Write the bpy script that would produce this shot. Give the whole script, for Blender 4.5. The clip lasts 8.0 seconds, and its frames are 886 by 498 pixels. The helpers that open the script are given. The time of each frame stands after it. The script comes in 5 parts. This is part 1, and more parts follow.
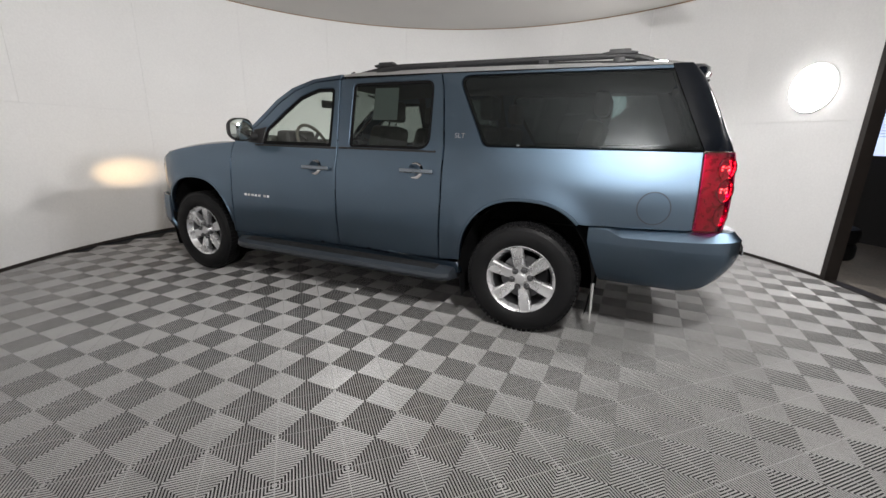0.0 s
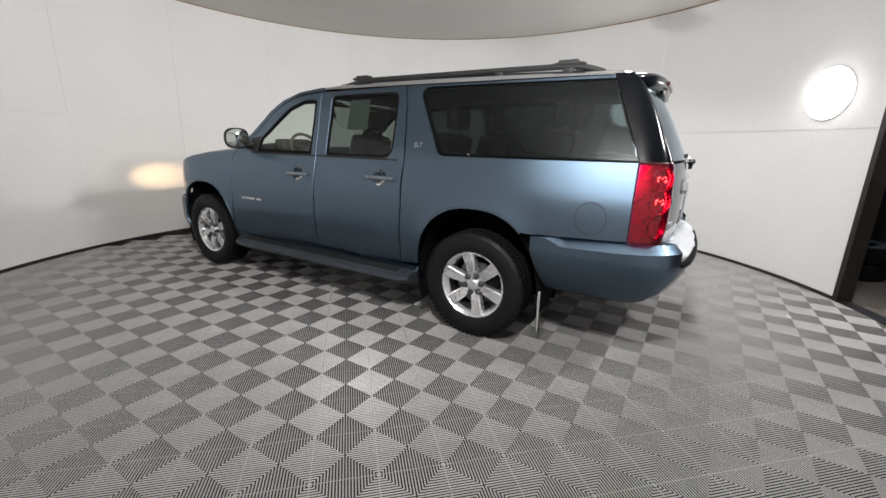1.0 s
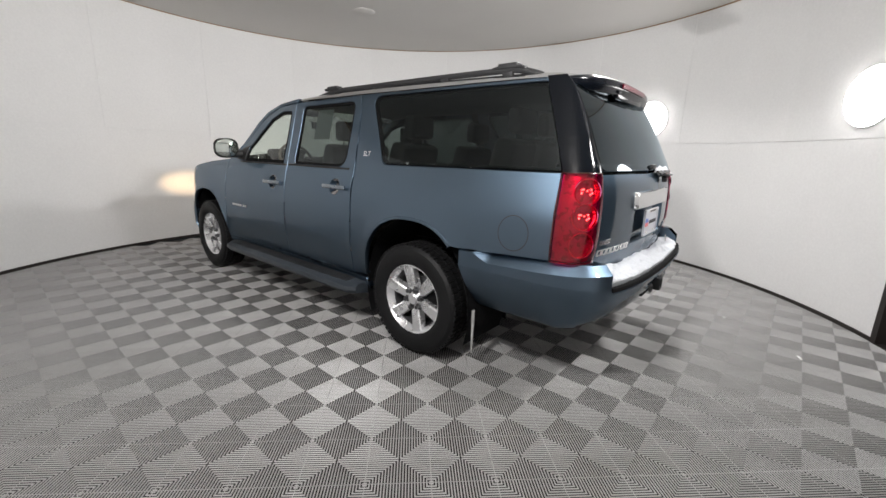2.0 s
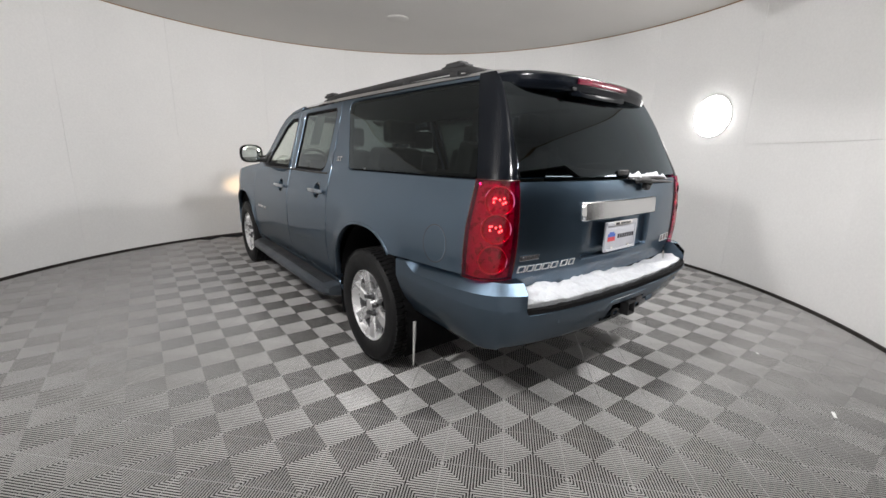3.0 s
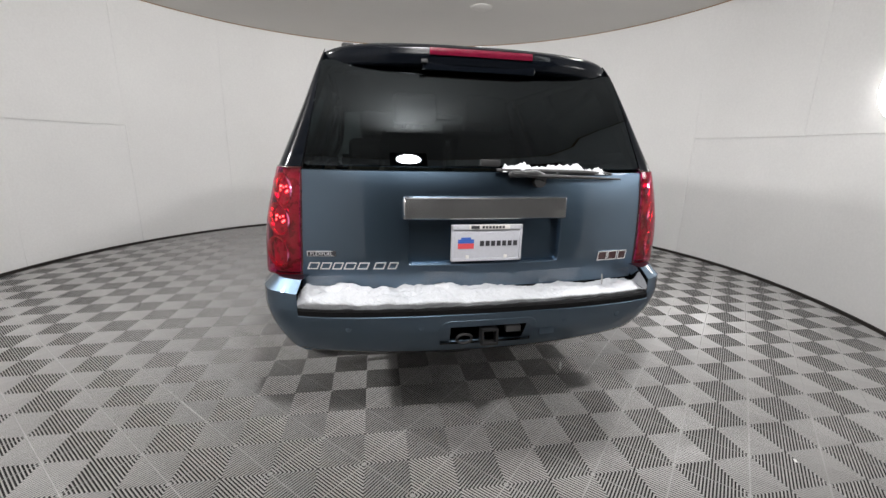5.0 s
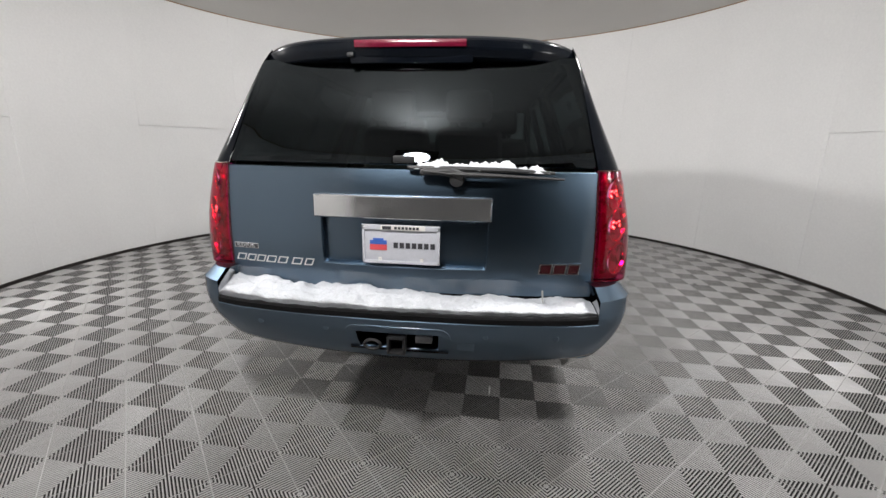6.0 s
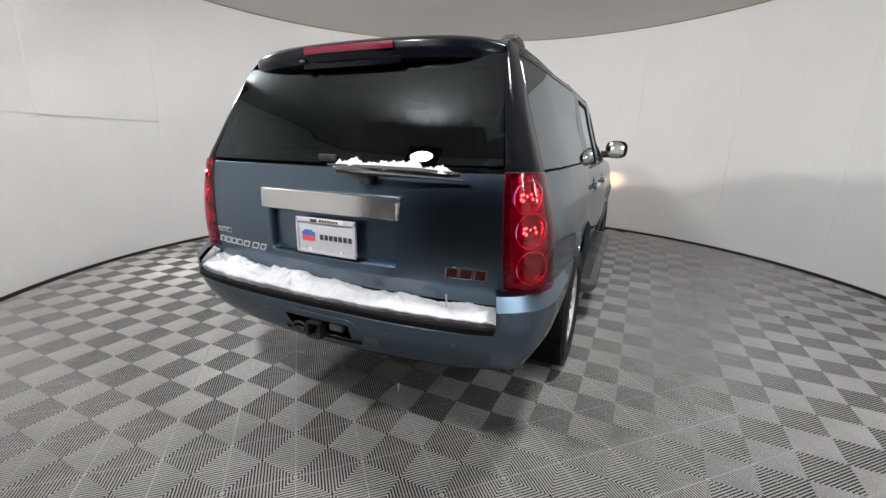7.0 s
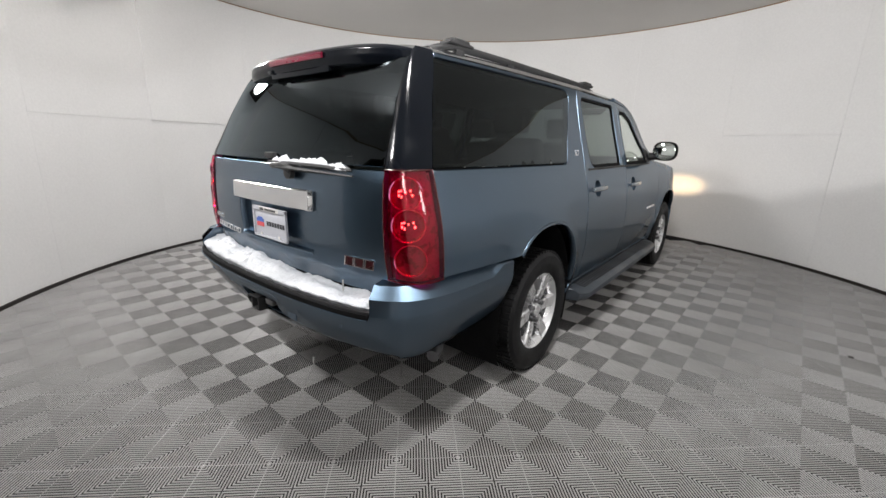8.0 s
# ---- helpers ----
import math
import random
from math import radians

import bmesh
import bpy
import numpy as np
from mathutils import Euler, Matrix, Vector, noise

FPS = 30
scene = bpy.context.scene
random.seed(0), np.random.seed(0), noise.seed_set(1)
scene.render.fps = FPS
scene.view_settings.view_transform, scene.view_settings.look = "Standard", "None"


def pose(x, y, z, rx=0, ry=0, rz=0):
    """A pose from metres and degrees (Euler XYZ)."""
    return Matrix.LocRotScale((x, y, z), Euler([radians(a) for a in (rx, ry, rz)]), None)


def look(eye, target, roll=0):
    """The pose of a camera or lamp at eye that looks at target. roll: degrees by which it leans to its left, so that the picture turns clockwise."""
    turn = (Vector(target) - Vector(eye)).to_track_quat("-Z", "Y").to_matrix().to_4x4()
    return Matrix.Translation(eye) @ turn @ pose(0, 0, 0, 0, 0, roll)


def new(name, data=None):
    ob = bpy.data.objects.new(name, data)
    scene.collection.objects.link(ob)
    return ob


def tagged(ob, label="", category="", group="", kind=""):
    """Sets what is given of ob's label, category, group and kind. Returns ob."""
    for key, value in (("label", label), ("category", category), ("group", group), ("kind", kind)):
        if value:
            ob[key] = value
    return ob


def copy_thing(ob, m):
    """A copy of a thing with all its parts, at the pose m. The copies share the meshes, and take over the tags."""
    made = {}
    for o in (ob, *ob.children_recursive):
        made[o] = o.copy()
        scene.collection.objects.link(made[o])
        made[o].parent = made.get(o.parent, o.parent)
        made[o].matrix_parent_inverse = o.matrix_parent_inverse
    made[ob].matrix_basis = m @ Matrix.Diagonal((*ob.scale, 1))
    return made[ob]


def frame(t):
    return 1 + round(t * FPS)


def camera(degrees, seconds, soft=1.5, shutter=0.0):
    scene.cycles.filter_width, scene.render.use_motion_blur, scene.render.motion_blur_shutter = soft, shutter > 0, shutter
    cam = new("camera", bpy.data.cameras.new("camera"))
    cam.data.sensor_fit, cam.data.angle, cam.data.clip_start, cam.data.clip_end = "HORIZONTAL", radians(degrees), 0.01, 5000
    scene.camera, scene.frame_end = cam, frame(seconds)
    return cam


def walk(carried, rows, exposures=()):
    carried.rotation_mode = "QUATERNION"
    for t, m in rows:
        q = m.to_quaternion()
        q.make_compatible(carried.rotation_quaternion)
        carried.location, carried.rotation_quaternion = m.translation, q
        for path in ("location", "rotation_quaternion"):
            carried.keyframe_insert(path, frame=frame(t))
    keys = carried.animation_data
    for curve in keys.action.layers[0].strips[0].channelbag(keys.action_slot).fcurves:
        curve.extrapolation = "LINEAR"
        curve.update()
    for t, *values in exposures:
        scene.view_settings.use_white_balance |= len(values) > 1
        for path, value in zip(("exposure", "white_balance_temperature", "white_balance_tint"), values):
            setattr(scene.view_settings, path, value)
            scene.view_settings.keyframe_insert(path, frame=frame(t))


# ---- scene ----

# camera and walk
PATH = [
    (0, (-3.742, -0.586, 1.374), (-1.971, 0.179, 0.847), 1.3),
    (0.5, (-3.631, -0.927, 1.354), (-1.908, -0.056, 0.834), 1.3),
    (1, (-3.532, -1.248, 1.411), (-1.862, -0.27, 0.906), 1.4),
    (1.5, (-3.245, -1.567, 1.412), (-1.641, -0.473, 0.934), 1.5),
    (2, (-2.947, -1.882, 1.403), (-1.435, -0.654, 0.95), 1.6),
    (3.5, (-1.809, -2.634, 1.45), (-0.792, -0.973, 0.994), 1.0),
    (4, (-1.386, -2.77, 1.444), (-0.557, -1.007, 0.99), 1.0),
    (4.5, (-0.983, -2.905, 1.438), (-0.367, -1.059, 0.979), 1.1),
    (5, (-0.544, -2.977, 1.417), (-0.164, -1.072, 0.939), 1.3),
    (6.5, (0.795, -2.805, 1.411), (0.28, -0.935, 0.924), 1.0),
    (7, (1.216, -2.679, 1.429), (0.429, -0.909, 0.929), 1.2),
    (7.5, (1.635, -2.496, 1.418), (0.618, -0.849, 0.918), 1.4),
    (8, (2.032, -2.309, 1.439), (0.812, -0.807, 0.935), 1.3),
]
cam = camera(95.0, 8.0)
walk(cam, [(t, look(eye, target, roll)) for t, eye, target, roll in PATH])

# ---- world: the booth is closed, only a trace of light outside ----
world = bpy.data.worlds.new("world")
scene.world = world
world.use_nodes = True
world.node_tree.nodes["Background"].inputs["Color"].default_value = (0.5, 0.55, 0.6, 1)
world.node_tree.nodes["Background"].inputs["Strength"].default_value = 0.02

CX, CY, R, H = -0.187, 1.104, 4.22, 3.28      # round booth: centre, inner radius, ceiling height
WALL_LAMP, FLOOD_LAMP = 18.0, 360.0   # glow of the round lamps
LAMP_ANGLES, DOOR_A, DOOR_B, DOOR_H = (-55.5, -19.0), -100.0, -63.5, 2.9


def ring(angle, radius, z=0.0):
    a = radians(angle)
    return Vector((CX + radius * math.cos(a), CY + radius * math.sin(a), z))


# ---- materials ----
PAINT_FLAKE, PAINT_PIGMENT = (0.106, 0.156, 0.213), (0.03, 0.045, 0.065)


def mat(name, color, rough=0.5, metal=0.0, coat=0.0, var=0.12, scale=8.0, bump=0.0, bscale=120.0, rvar=0.08, spec=0.5):
    """Principled surface with broad and fine variation of colour, gloss and relief."""
    m = bpy.data.materials.new(name)
    m.use_nodes = True
    nt, p = m.node_tree, m.node_tree.nodes["Principled BSDF"]
    co = nt.nodes.new("ShaderNodeTexCoord")
    n1, n2 = nt.nodes.new("ShaderNodeTexNoise"), nt.nodes.new("ShaderNodeTexNoise")
    n1.inputs["Scale"].default_value, n1.inputs["Detail"].default_value = scale, 4
    n2.inputs["Scale"].default_value, n2.inputs["Detail"].default_value = bscale, 3
    for n in (n1, n2):
        nt.links.new(co.outputs["Object"], n.inputs["Vector"])
    add = nt.nodes.new("ShaderNodeMath")
    add.operation = "ADD"
    nt.links.new(n1.outputs["Fac"], add.inputs[0])
    nt.links.new(n2.outputs["Fac"], add.inputs[1])
    mr = nt.nodes.new("ShaderNodeMapRange")
    mr.inputs["From Min"].default_value, mr.inputs["From Max"].default_value = 0.6, 1.4
    mr.inputs["To Min"].default_value, mr.inputs["To Max"].default_value = 1 - var, 1 + var
    nt.links.new(add.outputs[0], mr.inputs["Value"])
    mul = nt.nodes.new("ShaderNodeVectorMath")
    mul.operation = "SCALE"
    mul.inputs[0].default_value = color
    nt.links.new(mr.outputs[0], mul.inputs["Scale"])
    nt.links.new(mul.outputs[0], p.inputs["Base Color"])
    rr = nt.nodes.new("ShaderNodeMapRange")
    rr.inputs["From Min"].default_value, rr.inputs["From Max"].default_value = 0.3, 0.7
    rr.inputs["To Min"].default_value, rr.inputs["To Max"].default_value = max(0.0, rough - rvar), min(1.0, rough + rvar)
    nt.links.new(n1.outputs["Fac"], rr.inputs["Value"])
    nt.links.new(rr.outputs[0], p.inputs["Roughness"])
    p.inputs["Metallic"].default_value, p.inputs["Coat Weight"].default_value = metal, coat
    p.inputs["Coat Roughness"].default_value = 0.03
    p.inputs["Specular IOR Level"].default_value = spec
    if bump:
        b = nt.nodes.new("ShaderNodeBump")
        b.inputs["Strength"].default_value, b.inputs["Distance"].default_value = 1.0, bump
        nt.links.new(n2.outputs["Fac"], b.inputs["Height"])
        nt.links.new(b.outputs[0], p.inputs["Normal"])
    return m


def glass(name, tint, gloss=1.0, rough=0.0, milk=0.0, body=(0.4, 0.01, 0.02), cool=(1, 1, 1)):
    """A pane: tinted see-through with a mirror gloss that grows towards grazing."""
    m = bpy.data.materials.new(name)
    m.use_nodes = True
    nt = m.node_tree
    nt.nodes.clear()
    out, mix = nt.nodes.new("ShaderNodeOutputMaterial"), nt.nodes.new("ShaderNodeMixShader")
    tr, gl, lw = nt.nodes.new("ShaderNodeBsdfTransparent"), nt.nodes.new("ShaderNodeBsdfGlossy"), nt.nodes.new("ShaderNodeLayerWeight")
    tr.inputs["Color"].default_value = (*tint, 1)
    gl.inputs["Color"].default_value = (gloss * cool[0], gloss * cool[1], gloss * cool[2], 1)
    gl.inputs["Roughness"].default_value = rough
    lw.inputs["Blend"].default_value = 0.5
    if rough > 0:
        co, wave, b = nt.nodes.new("ShaderNodeTexCoord"), nt.nodes.new("ShaderNodeTexNoise"), nt.nodes.new("ShaderNodeBump")
        wave.inputs["Scale"].default_value, wave.inputs["Detail"].default_value = 38.0, 3
        b.inputs["Strength"].default_value, b.inputs["Distance"].default_value = 1.0, 0.0009
        nt.links.new(co.outputs["Object"], wave.inputs["Vector"])
        nt.links.new(wave.outputs["Fac"], b.inputs["Height"])
        nt.links.new(b.outputs[0], gl.inputs["Normal"])
    power, rise = nt.nodes.new("ShaderNodeMath"), nt.nodes.new("ShaderNodeMath")
    power.operation, rise.operation = "POWER", "MULTIPLY_ADD"
    power.inputs[1].default_value = 4.5
    rise.inputs[1].default_value, rise.inputs[2].default_value = 0.93, 0.042
    nt.links.new(lw.outputs["Facing"], power.inputs[0])
    nt.links.new(power.outputs[0], rise.inputs[0])
    nt.links.new(rise.outputs[0], mix.inputs[0])
    nt.links.new(tr.outputs[0], mix.inputs[1])
    nt.links.new(gl.outputs[0], mix.inputs[2])
    nt.links.new(mix.outputs[0], out.inputs["Surface"])
    if milk:
        df, cloud = nt.nodes.new("ShaderNodeBsdfDiffuse"), nt.nodes.new("ShaderNodeMixShader")
        df.inputs["Color"].default_value = (*body, 1)
        cloud.inputs[0].default_value = milk
        nt.links.new(tr.outputs[0], cloud.inputs[1])
        nt.links.new(df.outputs[0], cloud.inputs[2])
        nt.links.new(cloud.outputs[0], mix.inputs[1])
    return m


def glow(name, color, strength):
    m = bpy.data.materials.new(name)
    m.use_nodes = True
    p = m.node_tree.nodes["Principled BSDF"]
    p.inputs["Base Color"].default_value = (*color, 1)
    p.inputs["Emission Color"].default_value = (*color, 1)
    p.inputs["Emission Strength"].default_value = strength
    return m


def paint_material():
    """Metallic paint: a bed of fine flakes over a little pigment, under a clear coat."""
    m = mat("metallic_paint", PAINT_FLAKE, 0.43, 1.0, 0.0, 0.05, 1.5, 0.0, 900.0, 0.03)
    nt, p = m.node_tree, m.node_tree.nodes["Principled BSDF"]
    co = nt.nodes["Texture Coordinate"]
    tint, gloss = p.inputs["Base Color"].links[0].from_socket, p.inputs["Roughness"].links[0].from_socket
    fl, b = nt.nodes.new("ShaderNodeTexVoronoi"), nt.nodes.new("ShaderNodeBump")
    fl.inputs["Scale"].default_value = 1400
    nt.links.new(co.outputs["Object"], fl.inputs["Vector"])
    b.inputs["Strength"].default_value, b.inputs["Distance"].default_value = 0.05, 0.0004
    nt.links.new(fl.outputs["Distance"], b.inputs["Height"])
    flakes, pigment, coat = nt.nodes.new("ShaderNodeBsdfGlossy"), nt.nodes.new("ShaderNodeBsdfDiffuse"), nt.nodes.new("ShaderNodeBsdfGlossy")
    flakes.distribution = "BECKMANN"
    coat.inputs["Roughness"].default_value = 0.03
    pigment.inputs["Color"].default_value = (*PAINT_PIGMENT, 1)
    nt.links.new(tint, flakes.inputs["Color"])
    nt.links.new(gloss, flakes.inputs["Roughness"])
    nt.links.new(b.outputs[0], flakes.inputs["Normal"])
    bed, top, fresnel = nt.nodes.new("ShaderNodeMixShader"), nt.nodes.new("ShaderNodeMixShader"), nt.nodes.new("ShaderNodeFresnel")
    bed.inputs[0].default_value = 0.06
    fresnel.inputs["IOR"].default_value = 1.5
    nt.links.new(flakes.outputs[0], bed.inputs[1])
    nt.links.new(pigment.outputs[0], bed.inputs[2])
    nt.links.new(fresnel.outputs[0], top.inputs[0])
    nt.links.new(bed.outputs[0], top.inputs[1])
    nt.links.new(coat.outputs[0], top.inputs[2])
    nt.nodes.remove(p)
    nt.links.new(top.outputs[0], nt.nodes["Material Output"].inputs["Surface"])
    return m


def film_material():
    """Thin greyish salt film with a ragged, patchy cover."""
    m = mat("salt_film", (0.30, 0.34, 0.39), 0.7, 0, 0, 0.2, 30)
    nt = m.node_tree
    p, out = nt.nodes["Principled BSDF"], nt.nodes["Material Output"]
    mix, tr, n = nt.nodes.new("ShaderNodeMixShader"), nt.nodes.new("ShaderNodeBsdfTransparent"), nt.nodes.new("ShaderNodeTexNoise")
    n.inputs["Scale"].default_value, n.inputs["Detail"].default_value = 7.0, 6
    nt.links.new(nt.nodes["Texture Coordinate"].outputs["Object"], n.inputs["Vector"])
    r = nt.nodes.new("ShaderNodeMapRange")
    r.inputs["From Min"].default_value, r.inputs["From Max"].default_value = 0.42, 0.72
    r.inputs["To Min"].default_value, r.inputs["To Max"].default_value = 0.0, 0.5
    nt.links.new(n.outputs["Fac"], r.inputs["Value"])
    nt.links.new(r.outputs[0], mix.inputs[0])
    nt.links.new(tr.outputs[0], mix.inputs[1])
    nt.links.new(p.outputs[0], mix.inputs[2])
    nt.links.new(mix.outputs[0], out.inputs["Surface"])
    return m


PAINT = paint_material()
SALT = film_material()
GLOSS_BLACK = mat("gloss_black", (0.003, 0.004, 0.006), 0.16, 0, 0.08, 0.1, spec=0.14)
TRIM_BLACK = mat("black_plastic", (0.011, 0.011, 0.012), 0.55, 0, 0, 0.2, 6, 0.0006, 400)
UNDER_BLACK = mat("underbody", (0.005, 0.005, 0.0055), 0.85, 0, 0, 0.4, 5, 0.002, 40, spec=0.12)
RUBBER = mat("tyre_rubber", (0.0065, 0.0065, 0.007), 0.55, 0, 0, 0.25, 9, 0.0008, 90, spec=0.22)
ALLOY = mat("bright_alloy", (0.80, 0.80, 0.81), 0.28, 0.85, 0.3, 0.06, 12)
ALLOY_DARK = mat("shadowed_alloy", (0.16, 0.16, 0.165), 0.45, 1.0, 0, 0.2, 12)
CHROME = mat("chrome", (0.82, 0.83, 0.85), 0.07, 1.0, 0, 0.03, 10)
SATIN = mat("satin_chrome", (0.82, 0.82, 0.82), 0.32, 0.75, 0, 0.05, 10)
MIRROR = mat("mirror_glass", (0.62, 0.67, 0.64), 0.01, 1.0, 0, 0.0, 1, rvar=0.0)
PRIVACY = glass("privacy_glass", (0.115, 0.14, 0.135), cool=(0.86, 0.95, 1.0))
# right quarter pane: tint darkened to stand for the dim cabin behind
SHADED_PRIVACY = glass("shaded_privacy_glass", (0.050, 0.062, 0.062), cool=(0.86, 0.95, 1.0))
DOOR_PRIVACY = glass("door_privacy_glass", (0.19, 0.22, 0.205), cool=(0.9, 0.97, 1.0))
REAR_PRIVACY = glass("rear_privacy_glass", (0.022, 0.030, 0.033), cool=(0.80, 0.92, 1.0))
CLEAR = glass("clear_glass", (0.86, 0.91, 0.87))
RED_LENS = glass("red_lens", (0.78, 0.030, 0.20), 0.9, 0.015, 0.02, (0.4, 0.006, 0.04))
RED_BOWL = mat("red_reflector", (0.95, 0.22, 0.50), 0.14, 1.0, 0.0, 0.1, 60)
RED_BACK = mat("red_lamp_housing", (0.34, 0.02, 0.16), 0.30, 0.5, 0.3, 0.3, 30)
LAMP_EDGE = mat("dark_lamp_edge", (0.05, 0.003, 0.006), 0.3, 0, 0.5)
RED_LED = glow("red_led", (1.0, 0.9, 0.15), 18.0)
BRAKE_RED = mat("brake_lens_red", (0.11, 0.006, 0.020), 0.15, 0, 0.6, 0.15, 40)
HANDLE = mat("silver_blue_handle", (0.20, 0.235, 0.27), 0.22, 0.85, 1.0, 0.05, 12)
BOARD = mat("step_board_grey", (0.034, 0.041, 0.050), 0.42, 0.2, 0.15, 0.2, 6)
CLOTH_TAN = mat("tan_leather", (0.12, 0.104, 0.085), 0.6, 0, 0, 0.15, 10, 0.001, 200)
CLOTH_DARK = mat("dark_cabin_trim", (0.028, 0.026, 0.024), 0.6, 0, 0, 0.2, 8, 0.0006, 300)
HEADLINER = mat("headliner_felt", (0.30, 0.28, 0.25), 0.9, 0, 0, 0.08, 20)
PAPER = mat("white_paper", (0.75, 0.75, 0.74), 0.7, 0, 0, 0.05, 5)
SNOW = mat("wet_snow", (0.46, 0.475, 0.50), 0.6, 0, 0, 0.10, 14, 0.006, 70)
BAR_CHROME = mat("frosted_chrome", (0.62, 0.62, 0.62), 0.17, 0.92, 0, 0.14, 9, 0.0001, 200, 0.06)
ICE = mat("ice", (0.36, 0.36, 0.35), 0.2, 0, 0.3, 0.2, 30)
PLATE_WHITE = mat("plate_white", (0.47, 0.48, 0.52), 0.35, 0, 0.2, 0.05, 30)
PLATE_BLUE = mat("plate_blue", (0.05, 0.12, 0.42), 0.4)
PLATE_RED = mat("plate_red", (0.60, 0.08, 0.09), 0.4)
INK = mat("dark_ink", (0.03, 0.03, 0.035), 0.5)
BADGE_RED = mat("badge_red", (0.035, 0.004, 0.006), 0.3, 0.2, 0.5)
WALL_WHITE = mat("white_wall_panel", (0.80, 0.797, 0.79), 0.62, 0, 0, 0.05, 1.0, 0.0006, 45)
CEIL_GREY = mat("ceiling_fabric", (0.66, 0.64, 0.615), 0.85, 0, 0, 0.05, 1.1, 0.0005, 80)
DARK_TRIM = mat("dark_edge_trim", (0.018, 0.014, 0.012), 0.5, 0, 0, 0.3, 8)
TILE = mat("grey_floor_tile", (0.325, 0.32, 0.315), 0.36, 0, 0, 0.16, 2.2, 0.0002, 260, spec=0.45)
SUBFLOOR = mat("dark_subfloor", (0.012, 0.012, 0.012), 0.85, 0, 0, 0.3, 5)
CONCRETE = mat("workshop_concrete", (0.20, 0.175, 0.15), 0.75, 0, 0, 0.3, 3, 0.001, 60)
DARK_WALL = mat("workshop_dark_wall", (0.03, 0.028, 0.028), 0.8, 0, 0, 0.3, 2)
GREY_PAINT = mat("grey_painted_steel", (0.16, 0.16, 0.16), 0.5, 0.2, 0, 0.25, 8)
YELLOW = mat("yellow_plastic", (0.62, 0.40, 0.02), 0.45, 0, 0, 0.2, 10)
CARDBOARD = mat("brown_cardboard", (0.30, 0.19, 0.10), 0.8, 0, 0, 0.15, 6)
LAMP_GLOW = glow("lamp_diffuser", (1.0, 0.98, 0.97), WALL_LAMP)
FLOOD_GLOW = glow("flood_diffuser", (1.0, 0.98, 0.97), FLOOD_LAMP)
# left flood lamp, raised to lift the light on that side
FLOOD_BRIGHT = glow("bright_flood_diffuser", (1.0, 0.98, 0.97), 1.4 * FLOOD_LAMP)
TUBE_GLOW = glow("tube_glow", (0.95, 1.0, 1.0), 15.0)
DAYLIGHT = glow("window_daylight", (0.62, 0.72, 1.0), 1.1)
HEAD_GLOW = glow("headlamp_bulb", (1.0, 0.72, 0.42), 30.0)


# ---- mesh helpers ----
def part(name, bm, material, parent=None, label="", smooth=True, sharp=35):
    """Link a bmesh as one mesh object under a thing or a part."""
    me = bpy.data.meshes.new(name)
    if smooth:
        for f in bm.faces:
            f.smooth = True
        for e in bm.edges:
            if len(e.link_faces) == 2 and e.calc_face_angle(0) > radians(sharp):
                e.smooth = False
    lay = bm.verts.layers.float_vector.get("true_normal")
    true = [v[lay].copy() for v in bm.verts] if lay else None
    bm.to_mesh(me)
    bm.free()
    if true:
        loops = []
        for p in me.polygons:
            known = all(true[i].length > 0.5 for i in p.vertices)
            loops += [true[i] if known else Vector((0, 0, 0)) for i in p.vertices]
        me.attributes.remove(me.attributes["true_normal"])
        me.normals_split_custom_set(loops)
    me.materials.append(material)
    ob = new(name, me)
    ob.parent = parent
    if label:
        ob["label"] = label
    return ob


def thing(name, label, category, group="", at=(0, 0, 0)):
    ob = new(name)
    ob.location = at
    return tagged(ob, label, category, group)


def box(size, at=(0, 0, 0), bevel=0.0, turn=None, segs=2, bm=None):
    """A bevelled box, added to bm when one is given."""
    b = bmesh.new()
    bmesh.ops.create_cube(b, size=1.0)
    bmesh.ops.scale(b, vec=size, verts=b.verts)
    if bevel:
        bmesh.ops.bevel(b, geom=b.edges[:], offset=bevel, segments=segs, profile=0.6, affect="EDGES")
    if turn is not None:
        bmesh.ops.transform(b, matrix=turn.to_4x4(), verts=b.verts)
    bmesh.ops.translate(b, vec=at, verts=b.verts)
    return join(bm, b)


def join(bm, b):
    if bm is None:
        return b
    me = bpy.data.meshes.new("tmp")
    b.to_mesh(me)
    b.free()
    bm.from_mesh(me)
    bpy.data.meshes.remove(me)
    return bm


def lathe(profile, steps=48, axis="Z", close=False, bm=None, caps=True):
    """Turn a profile of (radius, height) round an axis."""
    b = bmesh.new()
    rows = []
    for r, h in profile:
        row = []
        for i in range(steps):
            a = 2 * math.pi * i / steps
            p = (r * math.cos(a), r * math.sin(a), h)
            if axis == "X":
                p = (h, r * math.cos(a), r * math.sin(a))
            elif axis == "Y":
                p = (r * math.sin(a), h, r * math.cos(a))
            row.append(b.verts.new(p))
        rows.append(row)
    pairs = list(zip(rows, rows[1:])) + ([(rows[-1], rows[0])] if close else [])
    for p, q in pairs:
        for i in range(steps):
            j = (i + 1) % steps
            b.faces.new((p[i], p[j], q[j], q[i]))
    for row, r in ((rows[0], profile[0][0]), (rows[-1], profile[-1][0])):
        if r <= 0.0005:
            bmesh.ops.pointmerge(b, verts=row, merge_co=sum((v.co for v in row), Vector()) / len(row))
        elif caps and not close:
            b.faces.new(row)
    bmesh.ops.recalc_face_normals(b, faces=b.faces)
    return join(bm, b)


